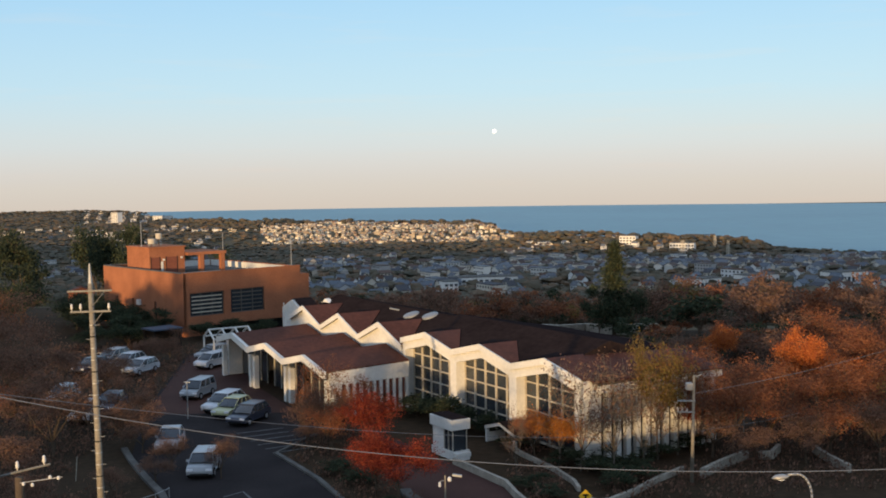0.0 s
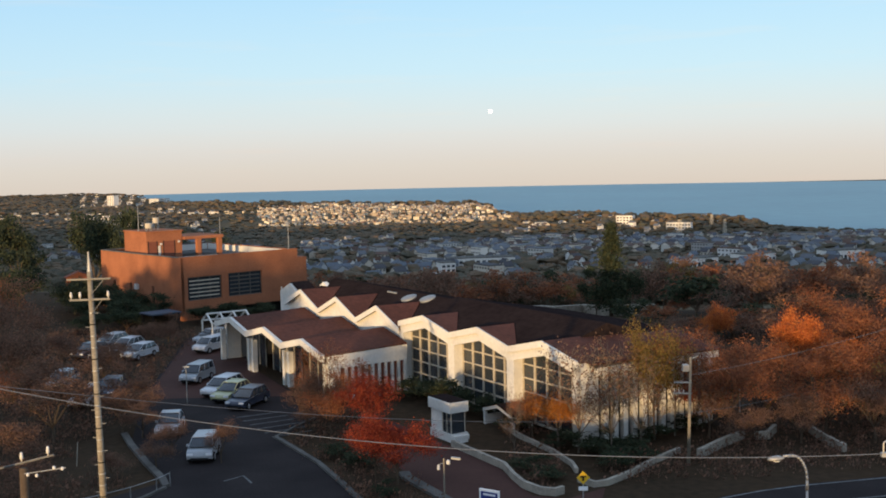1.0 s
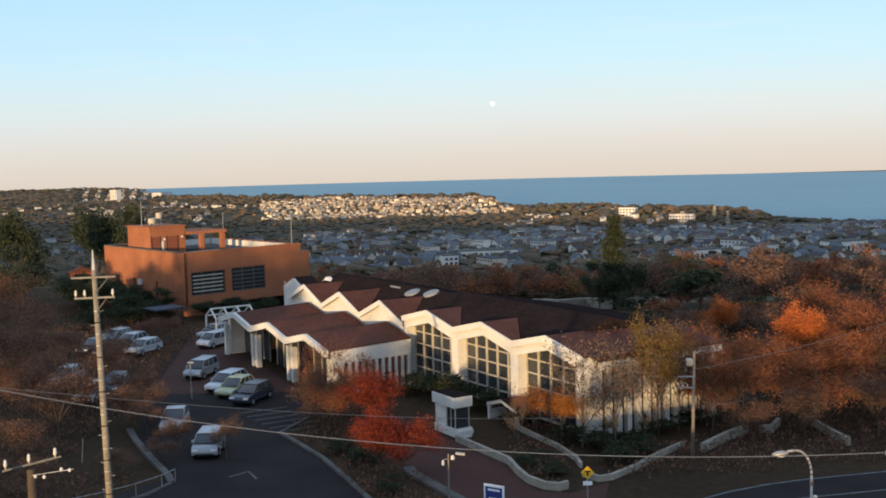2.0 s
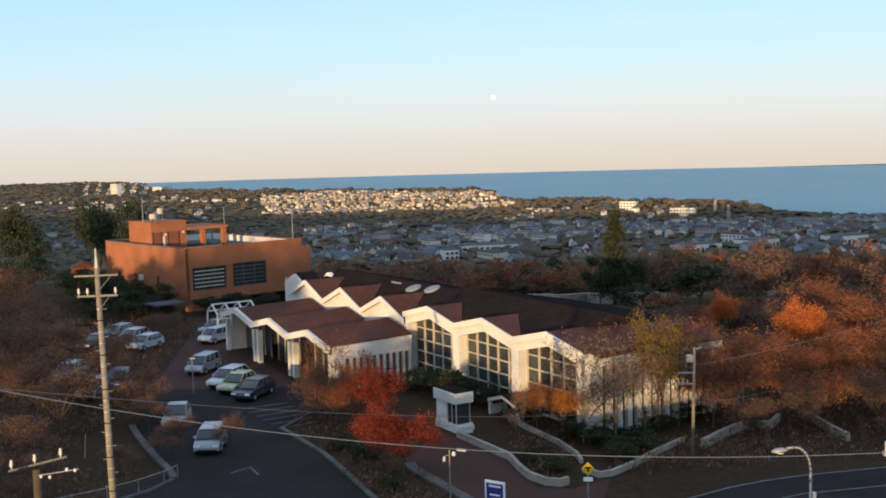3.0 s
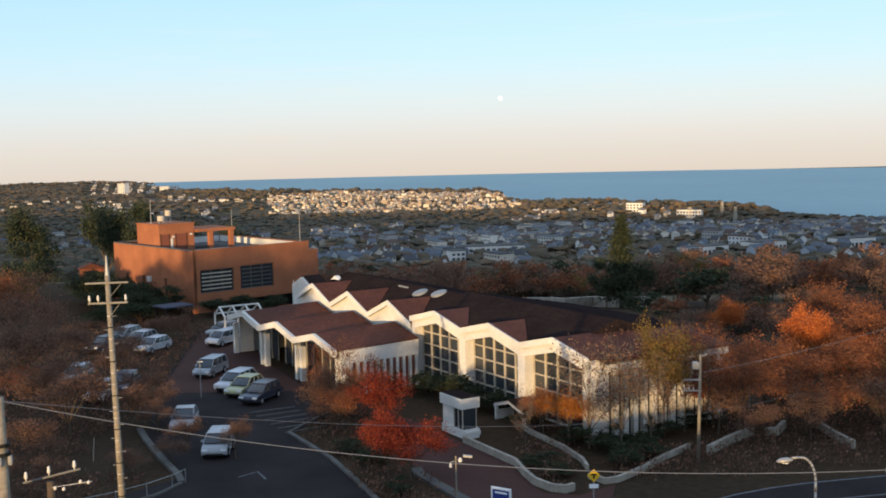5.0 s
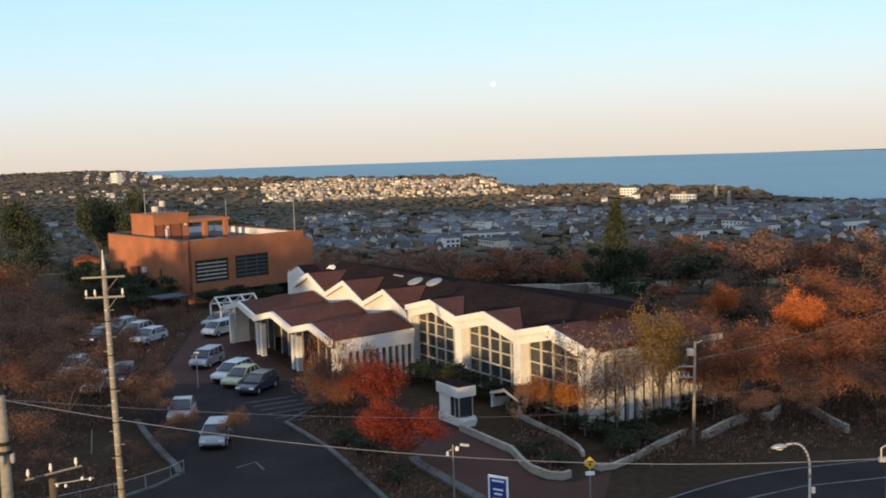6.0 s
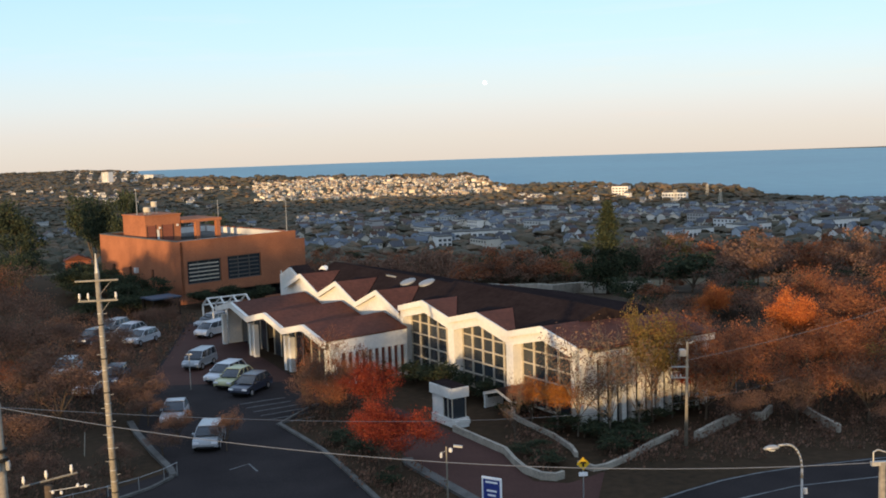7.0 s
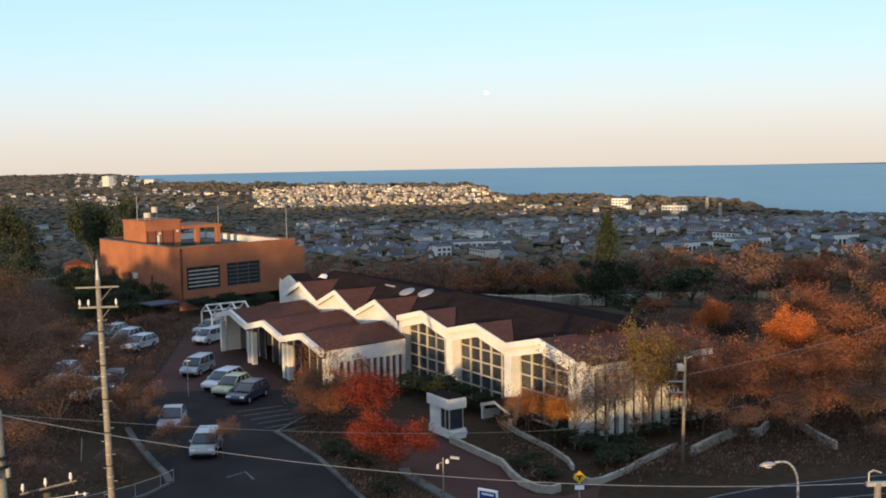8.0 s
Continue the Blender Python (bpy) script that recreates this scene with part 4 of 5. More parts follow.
made = 0
while made < 3600:
    x, y = brush.uniform(-46, 46), brush.uniform(30, 128)
    if not planted(x, y):
        continue
    made += 1
    z = ground_z(x, y)
    tall = brush.uniform(0.25, 0.9)
    for q in range(3):
        e = (x + brush.gauss(0, 0.22), y + brush.gauss(0, 0.22), z + tall * 1.3)
        us.tube((x, y, z - 0.05), e, 0.012, 0.006, 3, False)
    for q in range(12):
        p = Vector((x + brush.gauss(0, 0.34), y + brush.gauss(0, 0.34), z + abs(brush.gauss(0, tall * 0.6)) + 0.02))
        a = Vector((brush.gauss(0, 1), brush.gauss(0, 1), brush.gauss(0, 1))).normalized()
        b = a.orthogonal().normalized() * brush.uniform(0.06, 0.15)
        c = a.cross(b) * 0.6
        k = len(us.v)
        us.v += [tuple(p + b), tuple(p + c), tuple(p - b), tuple(p - c)]
        us.f.append((k, k + 1, k + 2, k + 3))
tagged(us.part("undergrowth", LEAF_DULL), "dry brown undergrowth and fallen leaves under the trees", "undergrowth", kind="stuff")
for i in range(46):
    x, y = brush.uniform(-46, 46), brush.uniform(60, 122)
    if planted(x, y) and not (4 < x < 9):
        tree(brush.choice(("dull_tree", "dull_tree", "rust_tree")), x, y, brush.uniform(2.0, 3.6), brush.uniform(2.6, 4.2))


# ---- cars ----
PAINTS = {k: material(k + "_car_paint", a, [min(1, v * 1.12) for v in a], 0.6, 0.3, spec=0.5) for k, a in
          {"white": (0.42, 0.43, 0.45), "lime": (0.32, 0.32, 0.18), "dark": (0.030, 0.036, 0.055), "silver": (0.26, 0.275, 0.29), "red": (0.22, 0.03, 0.02)}.items()}
HEADLAMP = material("headlamp", (0.55, 0.57, 0.6), (0.7, 0.7, 0.72), 3, 0.15)
TAILLAMP = material("tail_lamp", (0.25, 0.02, 0.015), (0.35, 0.03, 0.02), 3, 0.2)


def rounded(ob, width):
    """Softens the edges of a part."""
    b = ob.modifiers.new("edges", "BEVEL")
    b.width, b.segments, b.limit_method, b.angle_limit = width, 3, "ANGLE", radians(20)
    return ob


def car(m, paint, label, length=4.3, high=1.5, van=False):
    """A car that faces local -x, on its wheels at z 0."""
    root = thing("car", m, label, "car", "parked cars")
    L, w = length / 2, 0.86
    hood, tail = (-L + 0.75, L - 0.10) if van else (-L + 1.15, L - 0.14)
    belt = 0.92 if not van else 1.0
    low = [(-L, 0.30), (L, 0.30), (L + 0.02, 0.62), (L - 0.05, belt), (hood - 0.15, belt), (-L + 0.12, belt - 0.16), (-L - 0.03, 0.58)]
    b = Shape()
    n = len(low)
    inner = [(x * 0.985, z) for x, z in low]
    v = [(x, -w + 0.07, z) for x, z in inner] + [(x, -w, min(max(z, 0.36), belt - 0.08)) for x, z in low] + [(x, w, min(max(z, 0.36), belt - 0.08)) for x, z in low] + [(x, w - 0.07, z) for x, z in inner]
    f = [tuple(range(n)), tuple(range(4 * n - 1, 3 * n - 1, -1))]
    for r in range(3):
        f += [(r * n + i, (r + 1) * n + i, (r + 1) * n + (i + 1) % n, r * n + (i + 1) % n) for i in range(n)]
    b.add(v, f)
    body = rounded(b.part("body", PAINTS[paint], root, smooth=True), 0.09)
    # cabin: glass band with a painted roof above
    x0, x1, x2, x3 = hood - 0.15, hood + (0.55 if van else 0.75), tail - (0.14 if van else 0.50), tail
    top = high - 0.06
    c = Shape().add([(x0, -w + 0.06, belt + 0.002), (x3, -w + 0.06, belt + 0.002), (x3, w - 0.06, belt + 0.002), (x0, w - 0.06, belt + 0.002),
                     (x1, -w + 0.2, top), (x2, -w + 0.2, top), (x2, w - 0.2, top), (x1, w - 0.2, top)],
                    [(3, 2, 1, 0), (4, 5, 6, 7), (0, 1, 5, 4), (1, 2, 6, 5), (2, 3, 7, 6), (3, 0, 4, 7)])
    rounded(c.part("cabin_glass", CARGLASS, root, smooth=True), 0.06)
    r = Shape()
    r.chamfered(x1 - 0.06, -w + 0.17, top + 0.002, x2 + 0.06, w - 0.17, high, 0.04)
    rounded(r.part("roof", PAINTS[paint], root, smooth=True), 0.03)
    for q in (0.0, 0.36, 0.68, 1.0):
        for side in (-1, 1):
            r = Shape()
            xb, xt = x0 + (x3 - x0) * q, x1 + (x2 - x1) * q
            r.tube((xb, side * (w - 0.055), belt), (xt, side * (w - 0.195), top + 0.02), 0.032, 0.032, 4)
            r.part("pillar", PAINTS[paint], root)
    for x in (-L + 0.78, L - 0.82):
        for side in (-1, 1):
            t = Shape().tube((x, side * (w - 0.20), 0.31), (x, side * (w + 0.015), 0.31), 0.31, 0.31, 14).part("wheel", RUBBER, root)
            Shape().tube((x, side * (w + 0.016), 0.31), (x, side * (w + 0.03), 0.31), 0.19, 0.17, 12).part("rim", ALLOY, t)
    for side in (-1, 1):
        Shape().box(-L - 0.045, side * 0.62 - 0.2, 0.60, -L + 0.05, side * 0.62 + 0.2, 0.74).part("headlight", HEADLAMP, root)
        Shape().box(L - 0.06, side * 0.66 - 0.12, 0.62, L + 0.045, side * 0.66 + 0.12, 0.86).part("tail_light", TAILLAMP, root)
        Shape().box(x0 + 0.28, side * (w + 0.06) - 0.08, belt, x0 + 0.4, side * (w + 0.06) + 0.08, belt + 0.14).part("mirror", PAINTS[paint], root)
    Shape().box(-L - 0.06, -0.6, 0.32, -L - 0.01, 0.6, 0.44).part("bumper", BLACK, body)
    return root


T = 70.0
car(at(-22.2, 97.3, T + 6, 0.03), "silver", "silver estate van parked on the forecourt", 3.9, 1.65, True)
car(at(-18.7, 91.6, T, 0.03), "white", "white hatchback parked in a row", 4.6, 1.5)
car(at(-17.5, 89.2, T, 0.03), "lime", "pale lime-green hatchback parked in a row", 4.0, 1.5)
car(at(-15.7, 86.7, T, 0.03), "dark", "dark blue hatchback parked in a row", 4.3, 1.5)
car(at(-24.2, 113.3, T - 8, 0.03), "white", "white estate car by the entrance frame", 4.5, 1.6, True)
car(at(-25.5, 119.0, T - 8, 0.03), "silver", "silver car by the entrance frame", 4.4, 1.5)
car(at(-19.9, 78.2, 95, 0.03), "silver", "silver car parked under the roadside trees", 3.4, 1.5)
car(at(-15.9, 71.3, 92, 0.03), "silver", "silver van parked at the kerb", 3.4, 1.55, True)
car(at(-33.9, 95.7, T + 20, 0.03), "silver", "silver car half hidden by trees", 4.3, 1.5)
car(at(-28.4, 91.7, T + 20, 0.03), "dark", "dark car half hidden by trees", 4.3, 1.5)
car(at(-29.4, 88.4, T + 20, 0.03), "white", "white car half hidden by trees", 4.3, 1.5)
car(at(-33.4, 113.9, T, 0.03), "white", "white car in the far row", 4.3, 1.5)
car(at(-36.0, 117.0, T, 0.03), "silver", "silver car in the far row", 4.4, 1.5)
car(at(-36.4, 111.0, T, 0.03), "dark", "dark car in the far row", 4.3, 1.5)
car(at(-31.0, 110.0, T, 0.03), "white", "white car in the far row", 4.3, 1.5)

# ---- kiosk ----
kiosk = thing("kiosk", at(0.55, 75.2, -58.3) @ Matrix.Diagonal((0.84, 0.9, 1.02, 1)), "small white gate kiosk with a brown flat roof", "kiosk")
Shape().box(-1.85, -0.75, 0, 1.5, 0.8, 0.55).part("plinth", WHITE, kiosk)
Shape().box(-1.8, -0.65, 0.551, -0.1, 0.65, 2.0).part("wall", WHITE_OLD, kiosk)
Shape().box(-0.09, -0.6, 0.551, 1.3, 0.6, 2.0).part("window", GLASS, kiosk)
for x, y in ((-0.085, -0.66), (1.25, -0.66), (1.25, 0.58), (0.6, -0.66)):
    Shape().box(x, y, 0.551, x + 0.07, y + 0.07, 2.0).part("window_frame", FRAME, kiosk)
Shape().chamfered(-1.95, -0.85, 2.01, 1.5, 0.85, 2.72, 0.02).part("fascia", WHITE, kiosk)
Shape().box(-1.85, -0.75, 2.722, 1.4, 0.75, 2.77).part("roof", ROOF_SHADED, kiosk)
Shape().box(1.51, -0.7, 0.22, 2.0, 0.6, 0.5).part("counter", WHITE, kiosk)
Shape().box(1.8, -0.65, 0, 1.95, 0.5, 0.219).part("foot", WHITE_OLD, kiosk)
# small white frame with sloping top on the lawn
lid = thing("lawn_shelter", at(4.7, 78.0, -58.3), "low white shelter with a sloping top", "shelter")
Shape().prism([(-1.9, 0.95), (0, 1.5), (1.9, 0.95), (1.9, 1.2), (0, 1.75), (-1.9, 1.2)], -0.8, -0.45).part("top", WHITE, lid)
Shape().prism([(-1.95, 1.203), (0, 1.753), (1.95, 1.203), (1.95, 1.25), (0, 1.8), (-1.95, 1.25)], -0.85, 1.1).part("roof", ROOF_SHADED, lid)
for x in (-1.75, 1.75):
    for y in (-0.65, 0.9):
        Shape().chamfered(x - 0.1, y - 0.1, 0, x + 0.1, y + 0.1, 0.95, 0.01).part("post", WHITE_OLD, lid)
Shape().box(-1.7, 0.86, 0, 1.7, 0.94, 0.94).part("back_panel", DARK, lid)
Shape().box(-1.8, -0.5, 0, -1.7, 0.8, 0.7).part("side_panel", WHITE_OLD, lid)

# ---- blue-roofed shelter and small sheds by the brick building ----
bs = thing("parking_shelter", at(-33.2, 127.0, 42), "parking shelter with a flat blue-grey roof", "shelter")
Shape().box(-1.9, -1.6, 2.3, 1.9, 1.6, 2.46).part("roof", BLUEROOF, bs)
# near-black walls and posts added to stand for the shade below the roof
Shape().box(-1.8, 1.3, 0, 1.8, 1.36, 2.29).part("back_wall", DARK, bs)
Shape().box(1.72, -1.4, 0, 1.78, 1.28, 2.29).part("side_wall", DARK, bs)
for x in (-1.7, 1.7):
    for y in (-1.4, 1.2):
        Shape().tube((x, y, 0), (x, y, 2.3), 0.06, 0.06, 6).part("post", DARK, bs)
shed = thing("shed", at(-60.0, 178.0, 20), "small red-brown shed among dark trees", "shed")
Shape().box(-2, -1.5, -0.5, 2, 1.5, 2.6).part("wall", BRICKRED, shed)
Shape().prism([(-2.3, 2.6), (2.3, 2.6), (0, 3.5)], -1.8, 1.8).part("roof", ROOF, shed)
for x, y in ((-57.5, 174.0),):
    c = thing("equipment_box", at(x, y, 30), "white outdoor equipment box", "equipment box")
    Shape().chamfered(-0.5, -0.4, 0, 0.5, 0.4, 1.4, 0.05).part("cabinet", WHITE_OLD, c)
    Shape().box(-0.4, -0.42, 0.2, 0.4, -0.402, 1.2).part("door", PORCELAIN, c)


# ---- poles, wires, lamps, signs ----
def insulator(root, x, y, z, k=1.0):
    Shape().lathe((x, y, z), [(0.03 * k, 0), (0.03 * k, 0.08 * k), (0.075 * k, 0.10 * k), (0.05 * k, 0.15 * k), (0.075 * k, 0.18 * k), (0.045 * k, 0.24 * k), (0.055 * k, 0.30 * k), (0.02 * k, 0.34 * k)], 9).part("insulator", PORCELAIN, root, smooth=True)


pole = thing("utility_pole", pose(-14.56, 46.5, 0, -0.3, -1.0, 0), "tall concrete utility pole with two crossarms", "utility pole")
Shape().tube((0, 0, -0.5), (0, 0, 15.0), 0.175, 0.105, 14).part("shaft", CONCRETE, pole, smooth=True)
Shape().tube((0, 0, 15.0), (0, 0, 15.85), 0.10, 0.03, 10).part("tip", STEEL, pole)
Shape().box(-0.94, -0.17, 14.65, 0.94, -0.10, 14.72).part("crossarm", ARM, pole)
Shape().box(-0.86, -0.17, 13.77, 0.86, -0.10, 13.85).part("crossarm", ARM, pole)
Shape().tube((0.62, -0.12, 14.64), (0.05, -0.14, 14.0), 0.018, 0.018, 5).part("brace", ARM, pole)
Shape().tube((0.5, -0.12, 13.76), (0.05, -0.14, 13.2), 0.018, 0.018, 5).part("brace", ARM, pole)
for x in (-0.80, -0.42, 0.78):
    insulator(pole, x, -0.125, 13.85, 0.9)
for i in range(17):
    z = 5.2 + i * 0.5
    r = 0.175 - 0.07 * z / 15.0
    Shape().tube((0, 0, z), (0, 0, z + 0.05), r + 0.008, r + 0.008, 14).part("band", BLACK if i % 3 == 0 else STEEL, pole)
for i in range(14):
    z = 5.4 + i * 0.6
    Shape().tube((0.12 if i % 2 else -0.12, 0, z), (0.30 if i % 2 else -0.30, 0, z + 0.02), 0.012, 0.012, 5).part("step_bolt", STEEL, pole)

near = thing("utility_pole", pose(-9.62, 23.0, 0), "concrete utility pole carrying a wire over the street", "utility pole")
Shape().tube((0, 0, ground_z(-9.6, 23) - 0.5), (0, 0, 15.02), 0.20, 0.10, 14).part("shaft", CONCRETE, near, smooth=True)
for z in (13.75, 13.95):
    Shape().tube((0, 0, z), (0, 0, z + 0.07), 0.17, 0.17, 12).part("clamp", BLACK, near)
for a in range(4):
    Shape().lathe((0.17 * math.cos(a * 1.6), 0.17 * math.sin(a * 1.6), 13.55), [(0.05, 0), (0.06, 0.08), (0.05, 0.2)], 8).part("fitting", STEEL, near)
arm_pole = thing("utility_pole", pose(-9.0, 24.0, 0), "short utility pole with a crossarm of white insulators", "utility pole")
Shape().tube((0, 0, ground_z(-9, 24) - 0.5), (0, 0, 12.85), 0.13, 0.09, 10).part("shaft", BARK, arm_pole, smooth=True)
Shape().tube((-0.62, 0, 12.83), (0.68, 0.0, 13.13), 0.026, 0.026, 6).part("crossarm", ARM, arm_pole)
for x, y, z in ((-0.55, 0, 12.88), (-0.03, 0, 13.0), (0.55, 0, 13.12)):
    insulator(arm_pole, x, y, z, 0.6)
for x, z in ((0.17, 12.72), (0.36, 12.70), (0.74, 12.86), (0.92, 12.84)):
    Shape().lathe((x, -0.2, z), [(0.015, 0), (0.035, 0.02), (0.035, 0.06), (0.015, 0.08)], 8).part("fitting", PORCELAIN, arm_pole)
Shape().tube((0.1, -0.2, 12.78), (1.0, -0.2, 12.9), 0.012, 0.012, 5).part("bracket", STEEL, arm_pole)
right_pole = thing("utility_pole", pose(9.52, 23.0, 0), "concrete utility pole at the street carrying a wire", "utility pole")
Shape().tube((0, 0, ground_z(9.3, 23) - 0.5), (0, 0, 13.05), 0.13, 0.075, 12).part("shaft", CONCRETE, right_pole, smooth=True)
Shape().box(-0.25, -0.05, 12.98, 0.25, 0.05, 13.07).part("crossarm", STEEL, right_pole)
s = Shape()
s.tube((-0.2, 0, 13.07), (-0.2, 0, 13.28), 0.018, 0.018, 6).tube((-0.2, 0, 13.28), (-0.1, 0, 13.33), 0.018, 0.018, 6).tube((-0.1, 0, 13.33), (0.08, 0, 13.27), 0.018, 0.018, 6)
s.part("hook", STEEL, right_pole)


def wire(a, b, sag, r, label, n=36):
    a, b = Vector(a), Vector(b)
    s = Shape()
    for i in range(n + 1):
        p = a.lerp(b, i / n) - Vector((0, 0, sag * 4 * (i / n) * (1 - i / n)))
        s.v += [(p.x + r * math.sin(q) * 0.5, p.y + r * math.sin(q), p.z + r * math.cos(q)) for q in (0, 1.257, 2.513, 3.770, 5.027)]
    s.f = [(5 * i + q, 5 * i + (q + 1) % 5, 5 * i + 5 + (q + 1) % 5, 5 * i + 5 + q) for i in range(n) for q in range(5)]
    tagged(s.part("overhead_wire", WIRE), label, "wire", "overhead wires")


wire((-9.62, 23.0, 14.95), (9.52, 23.0, 13.05), 0.61, 0.008, "pale overhead wire strung across the street")
wire((-9.62, 23.0, 14.95), (20.5, 62.0, 5.6), 1.2, 0.006, "thin overhead wire running towards the trees")
wire((15.4, 66.0, 6.0), (48.0, 86.0, 9.6), 0.8, 0.012, "thin overhead wire running through the trees")

steel_pole = thing("lamp_pole", pose(15.5, 67.2, 0, 0, 1.2, 0), "slim pale steel pole with a floodlight and arms", "pole")
Shape().tube((0, 0, -0.3), (0, 0, 6.9), 0.12, 0.075, 12).part("shaft", CONCRETE, steel_pole, smooth=True)
Shape().chamfered(-0.50, -0.2, 6.0, -0.1, 0.15, 6.45, 0.06).part("floodlight", STEEL, steel_pole)
for z, n in ((5.25, 0), (4.55, 3)):
    Shape().box(-1.0, -0.05, z, 0.1, 0.05, z + 0.08).part("arm", STEEL, steel_pole)
    for i in range(n):
        insulator(steel_pole, -0.95 + i * 0.28, 0, z + 0.08, 0.6)
Shape().tube((0.1, 0, 6.8), (0.45, 0, 6.95), 0.04, 0.03, 6).part("bracket", STEEL, steel_pole)

lamp = thing("street_lamp", at(15.02, 44.1), "grey street lamp with a curved arm", "street lamp")
g0 = ground_z(15.02, 44.1)
s = Shape()
pts = [(0, 0, -0.3), (0, 0, 5.6 - g0)] + [(-0.62 + 0.62 * math.cos(a), 0, 6.0 - g0 + 1.05 * math.sin(a)) for a in [i * 0.2 for i in range(0, 9)]] + [(-1.0, 0, 7.03 - g0)]
for i, (a, b) in enumerate(zip(pts, pts[1:])):
    s.tube(a, b, 0.075 if i < 2 else 0.05, 0.05, 9)
s.part("post", STEEL, lamp, smooth=True)
h = Shape(pose(-1.28, 0, 6.92 - g0, 0, -12, 0))
h.lathe((0, 0, 0), [(0.05, -0.05), (0.2, -0.03), (0.22, 0.03), (0.12, 0.11), (0.03, 0.13)], 12)
h.v = [(-1.28 + (x + 1.28) * 1.7, y * 0.8, z) for x, y, z in h.v]
h.part("lamp_head", STEEL, lamp, smooth=True)
Shape().lathe((-1.28, 0, 6.80 - g0), [(0.05, 0), (0.15, 0.03), (0.16, 0.06)], 12).part("lens", LAMPGLASS, lamp)
Shape().chamfered(0.08, -0.06, 4.9 - g0, 0.22, 0.06, 5.15 - g0, 0.02).part("control_box", PORCELAIN, lamp)

mast = thing("loudspeaker_mast", at(0.1, 58.6) @ Matrix.Diagonal((0.85, 0.85, 0.86, 1)), "slim mast with a loudspeaker and a small lamp", "mast")
Shape().tube((0, 0, -0.2), (0, 0, 3.7), 0.06, 0.045, 8).part("shaft", CONCRETE, mast)
Shape().box(-0.05, -0.12, 3.7, 0.55, 0.12, 3.82, pose(0, 0, 0, 0, 8, 0)).part("panel", STEEL, mast)
Shape().lathe((-0.35, 0, 2.95), [(0.05, 0), (0.1, 0.05), (0.08, 0.3), (0.03, 0.34)], 10).part("lamp", PORCELAIN, mast)
Shape().tube((-0.35, 0, 3.3), (0, 0, 3.4), 0.02, 0.02, 5).part("bracket", STEEL, mast)
Shape().lathe((0.28, 0, 3.3), [(0.06, 0), (0.13, 0.04), (0.13, 0.22), (0.05, 0.3)], 10).part("loudspeaker", PORCELAIN, mast)

ysign = thing("warning_sign", at(7.6, 57.65), "yellow diamond road sign over a white plate", "road sign")
Shape().tube((0, 0.06, -0.2), (0, 0.06, 2.5), 0.035, 0.035, 8).part("post", STEEL, ysign)
Shape().prism([(0, 1.86), (0.36, 2.22), (0, 2.58), (-0.36, 2.22)], -0.02, 0.02).part("plate", YELLOW, ysign)
s = Shape()
s.box(-0.05, -0.026, 2.05, 0.05, -0.021, 2.25).box(-0.16, -0.026, 2.24, 0.16, -0.021, 2.33)
s.part("symbol", BLACK, ysign)
Shape().box(-0.25, -0.02, 1.52, 0.25, 0.02, 1.74).part("lower_plate", SIGNWHITE, ysign)

board = thing("sign_board", at(2.42, 55.0, -32), "blue sign board with white bands and a white edge", "sign board")
gb = ground_z(2.42, 55)
Shape().box(-0.5, -0.03, 0.9 - gb, 0.5, 0.03, 2.45 - gb).part("panel", BLUE, board)
Shape().box(0.5, -0.05, 0.6 - gb, 0.58, 0.05, 2.5 - gb).part("post", SIGNWHITE, board)
Shape().box(-0.58, -0.05, 0.0 - gb, -0.5, 0.05, 2.5 - gb).part("post", SIGNWHITE, board)
Shape().box(-0.5, -0.04, 2.38 - gb, 0.5, 0.04, 2.5 - gb).part("top_rail", SIGNWHITE, board)
for z, w in ((2.18, 0.36), (1.72, 0.30), (1.48, 0.24), (1.2, 0.34)):
    Shape().box(-w, -0.036, z - gb, w, -0.031, z + 0.10 - gb).part("text_bar", SIGNWHITE, board)

# fence posts and marker stakes in the rough ground
fence = thing("post_fence", pose(0, 0, 0), "low rail fence of thin metal posts", "fence")
fp = [(-22.8, 58.4), (-21.2, 59.6), (-19.6, 60.8), (-18.2, 62.2), (-17.1, 63.8), (-16.6, 65.0)]
for x, y in fp:
    Shape().tube((x, y, ground_z(x, y) - 0.2), (x, y, ground_z(x, y) + 0.9), 0.03, 0.03, 6).part("post", STEEL, fence)
for a, b in zip(fp, fp[1:]):
    Shape().tube((*a, ground_z(*a) + 0.85), (*b, ground_z(*b) + 0.85), 0.022, 0.022, 5).part("rail", STEEL, fence)
for x, y in ((-17.6, 52.0), (-12.0, 39.0), (-15.3, 54.0), (-24.0, 70.0)):
    st = thing("marker_stake", at(x, y, 0), "thin pale wooden marker stake in rough ground", "stake", "marker stakes")
    Shape().tube((0, 0, -0.2), (0.15, 0, 1.6), 0.03, 0.025, 6).part("stake", FRAME, st)
for x, y, h in ((-21.0, 88.2, 3.0), (22.6, 81, 2.4)):
    st = thing("thin_lamp_post", at(x, y, 0), "thin grey lamp post beside the trees", "lamp post", "thin lamp posts")
    Shape().tube((0, 0, -0.2), (0, 0, h), 0.05, 0.04, 7).part("post", STEEL, st)
    Shape().box(-0.25, -0.08, h, 0.25, 0.08, h + 0.08).part("head", STEEL, st)

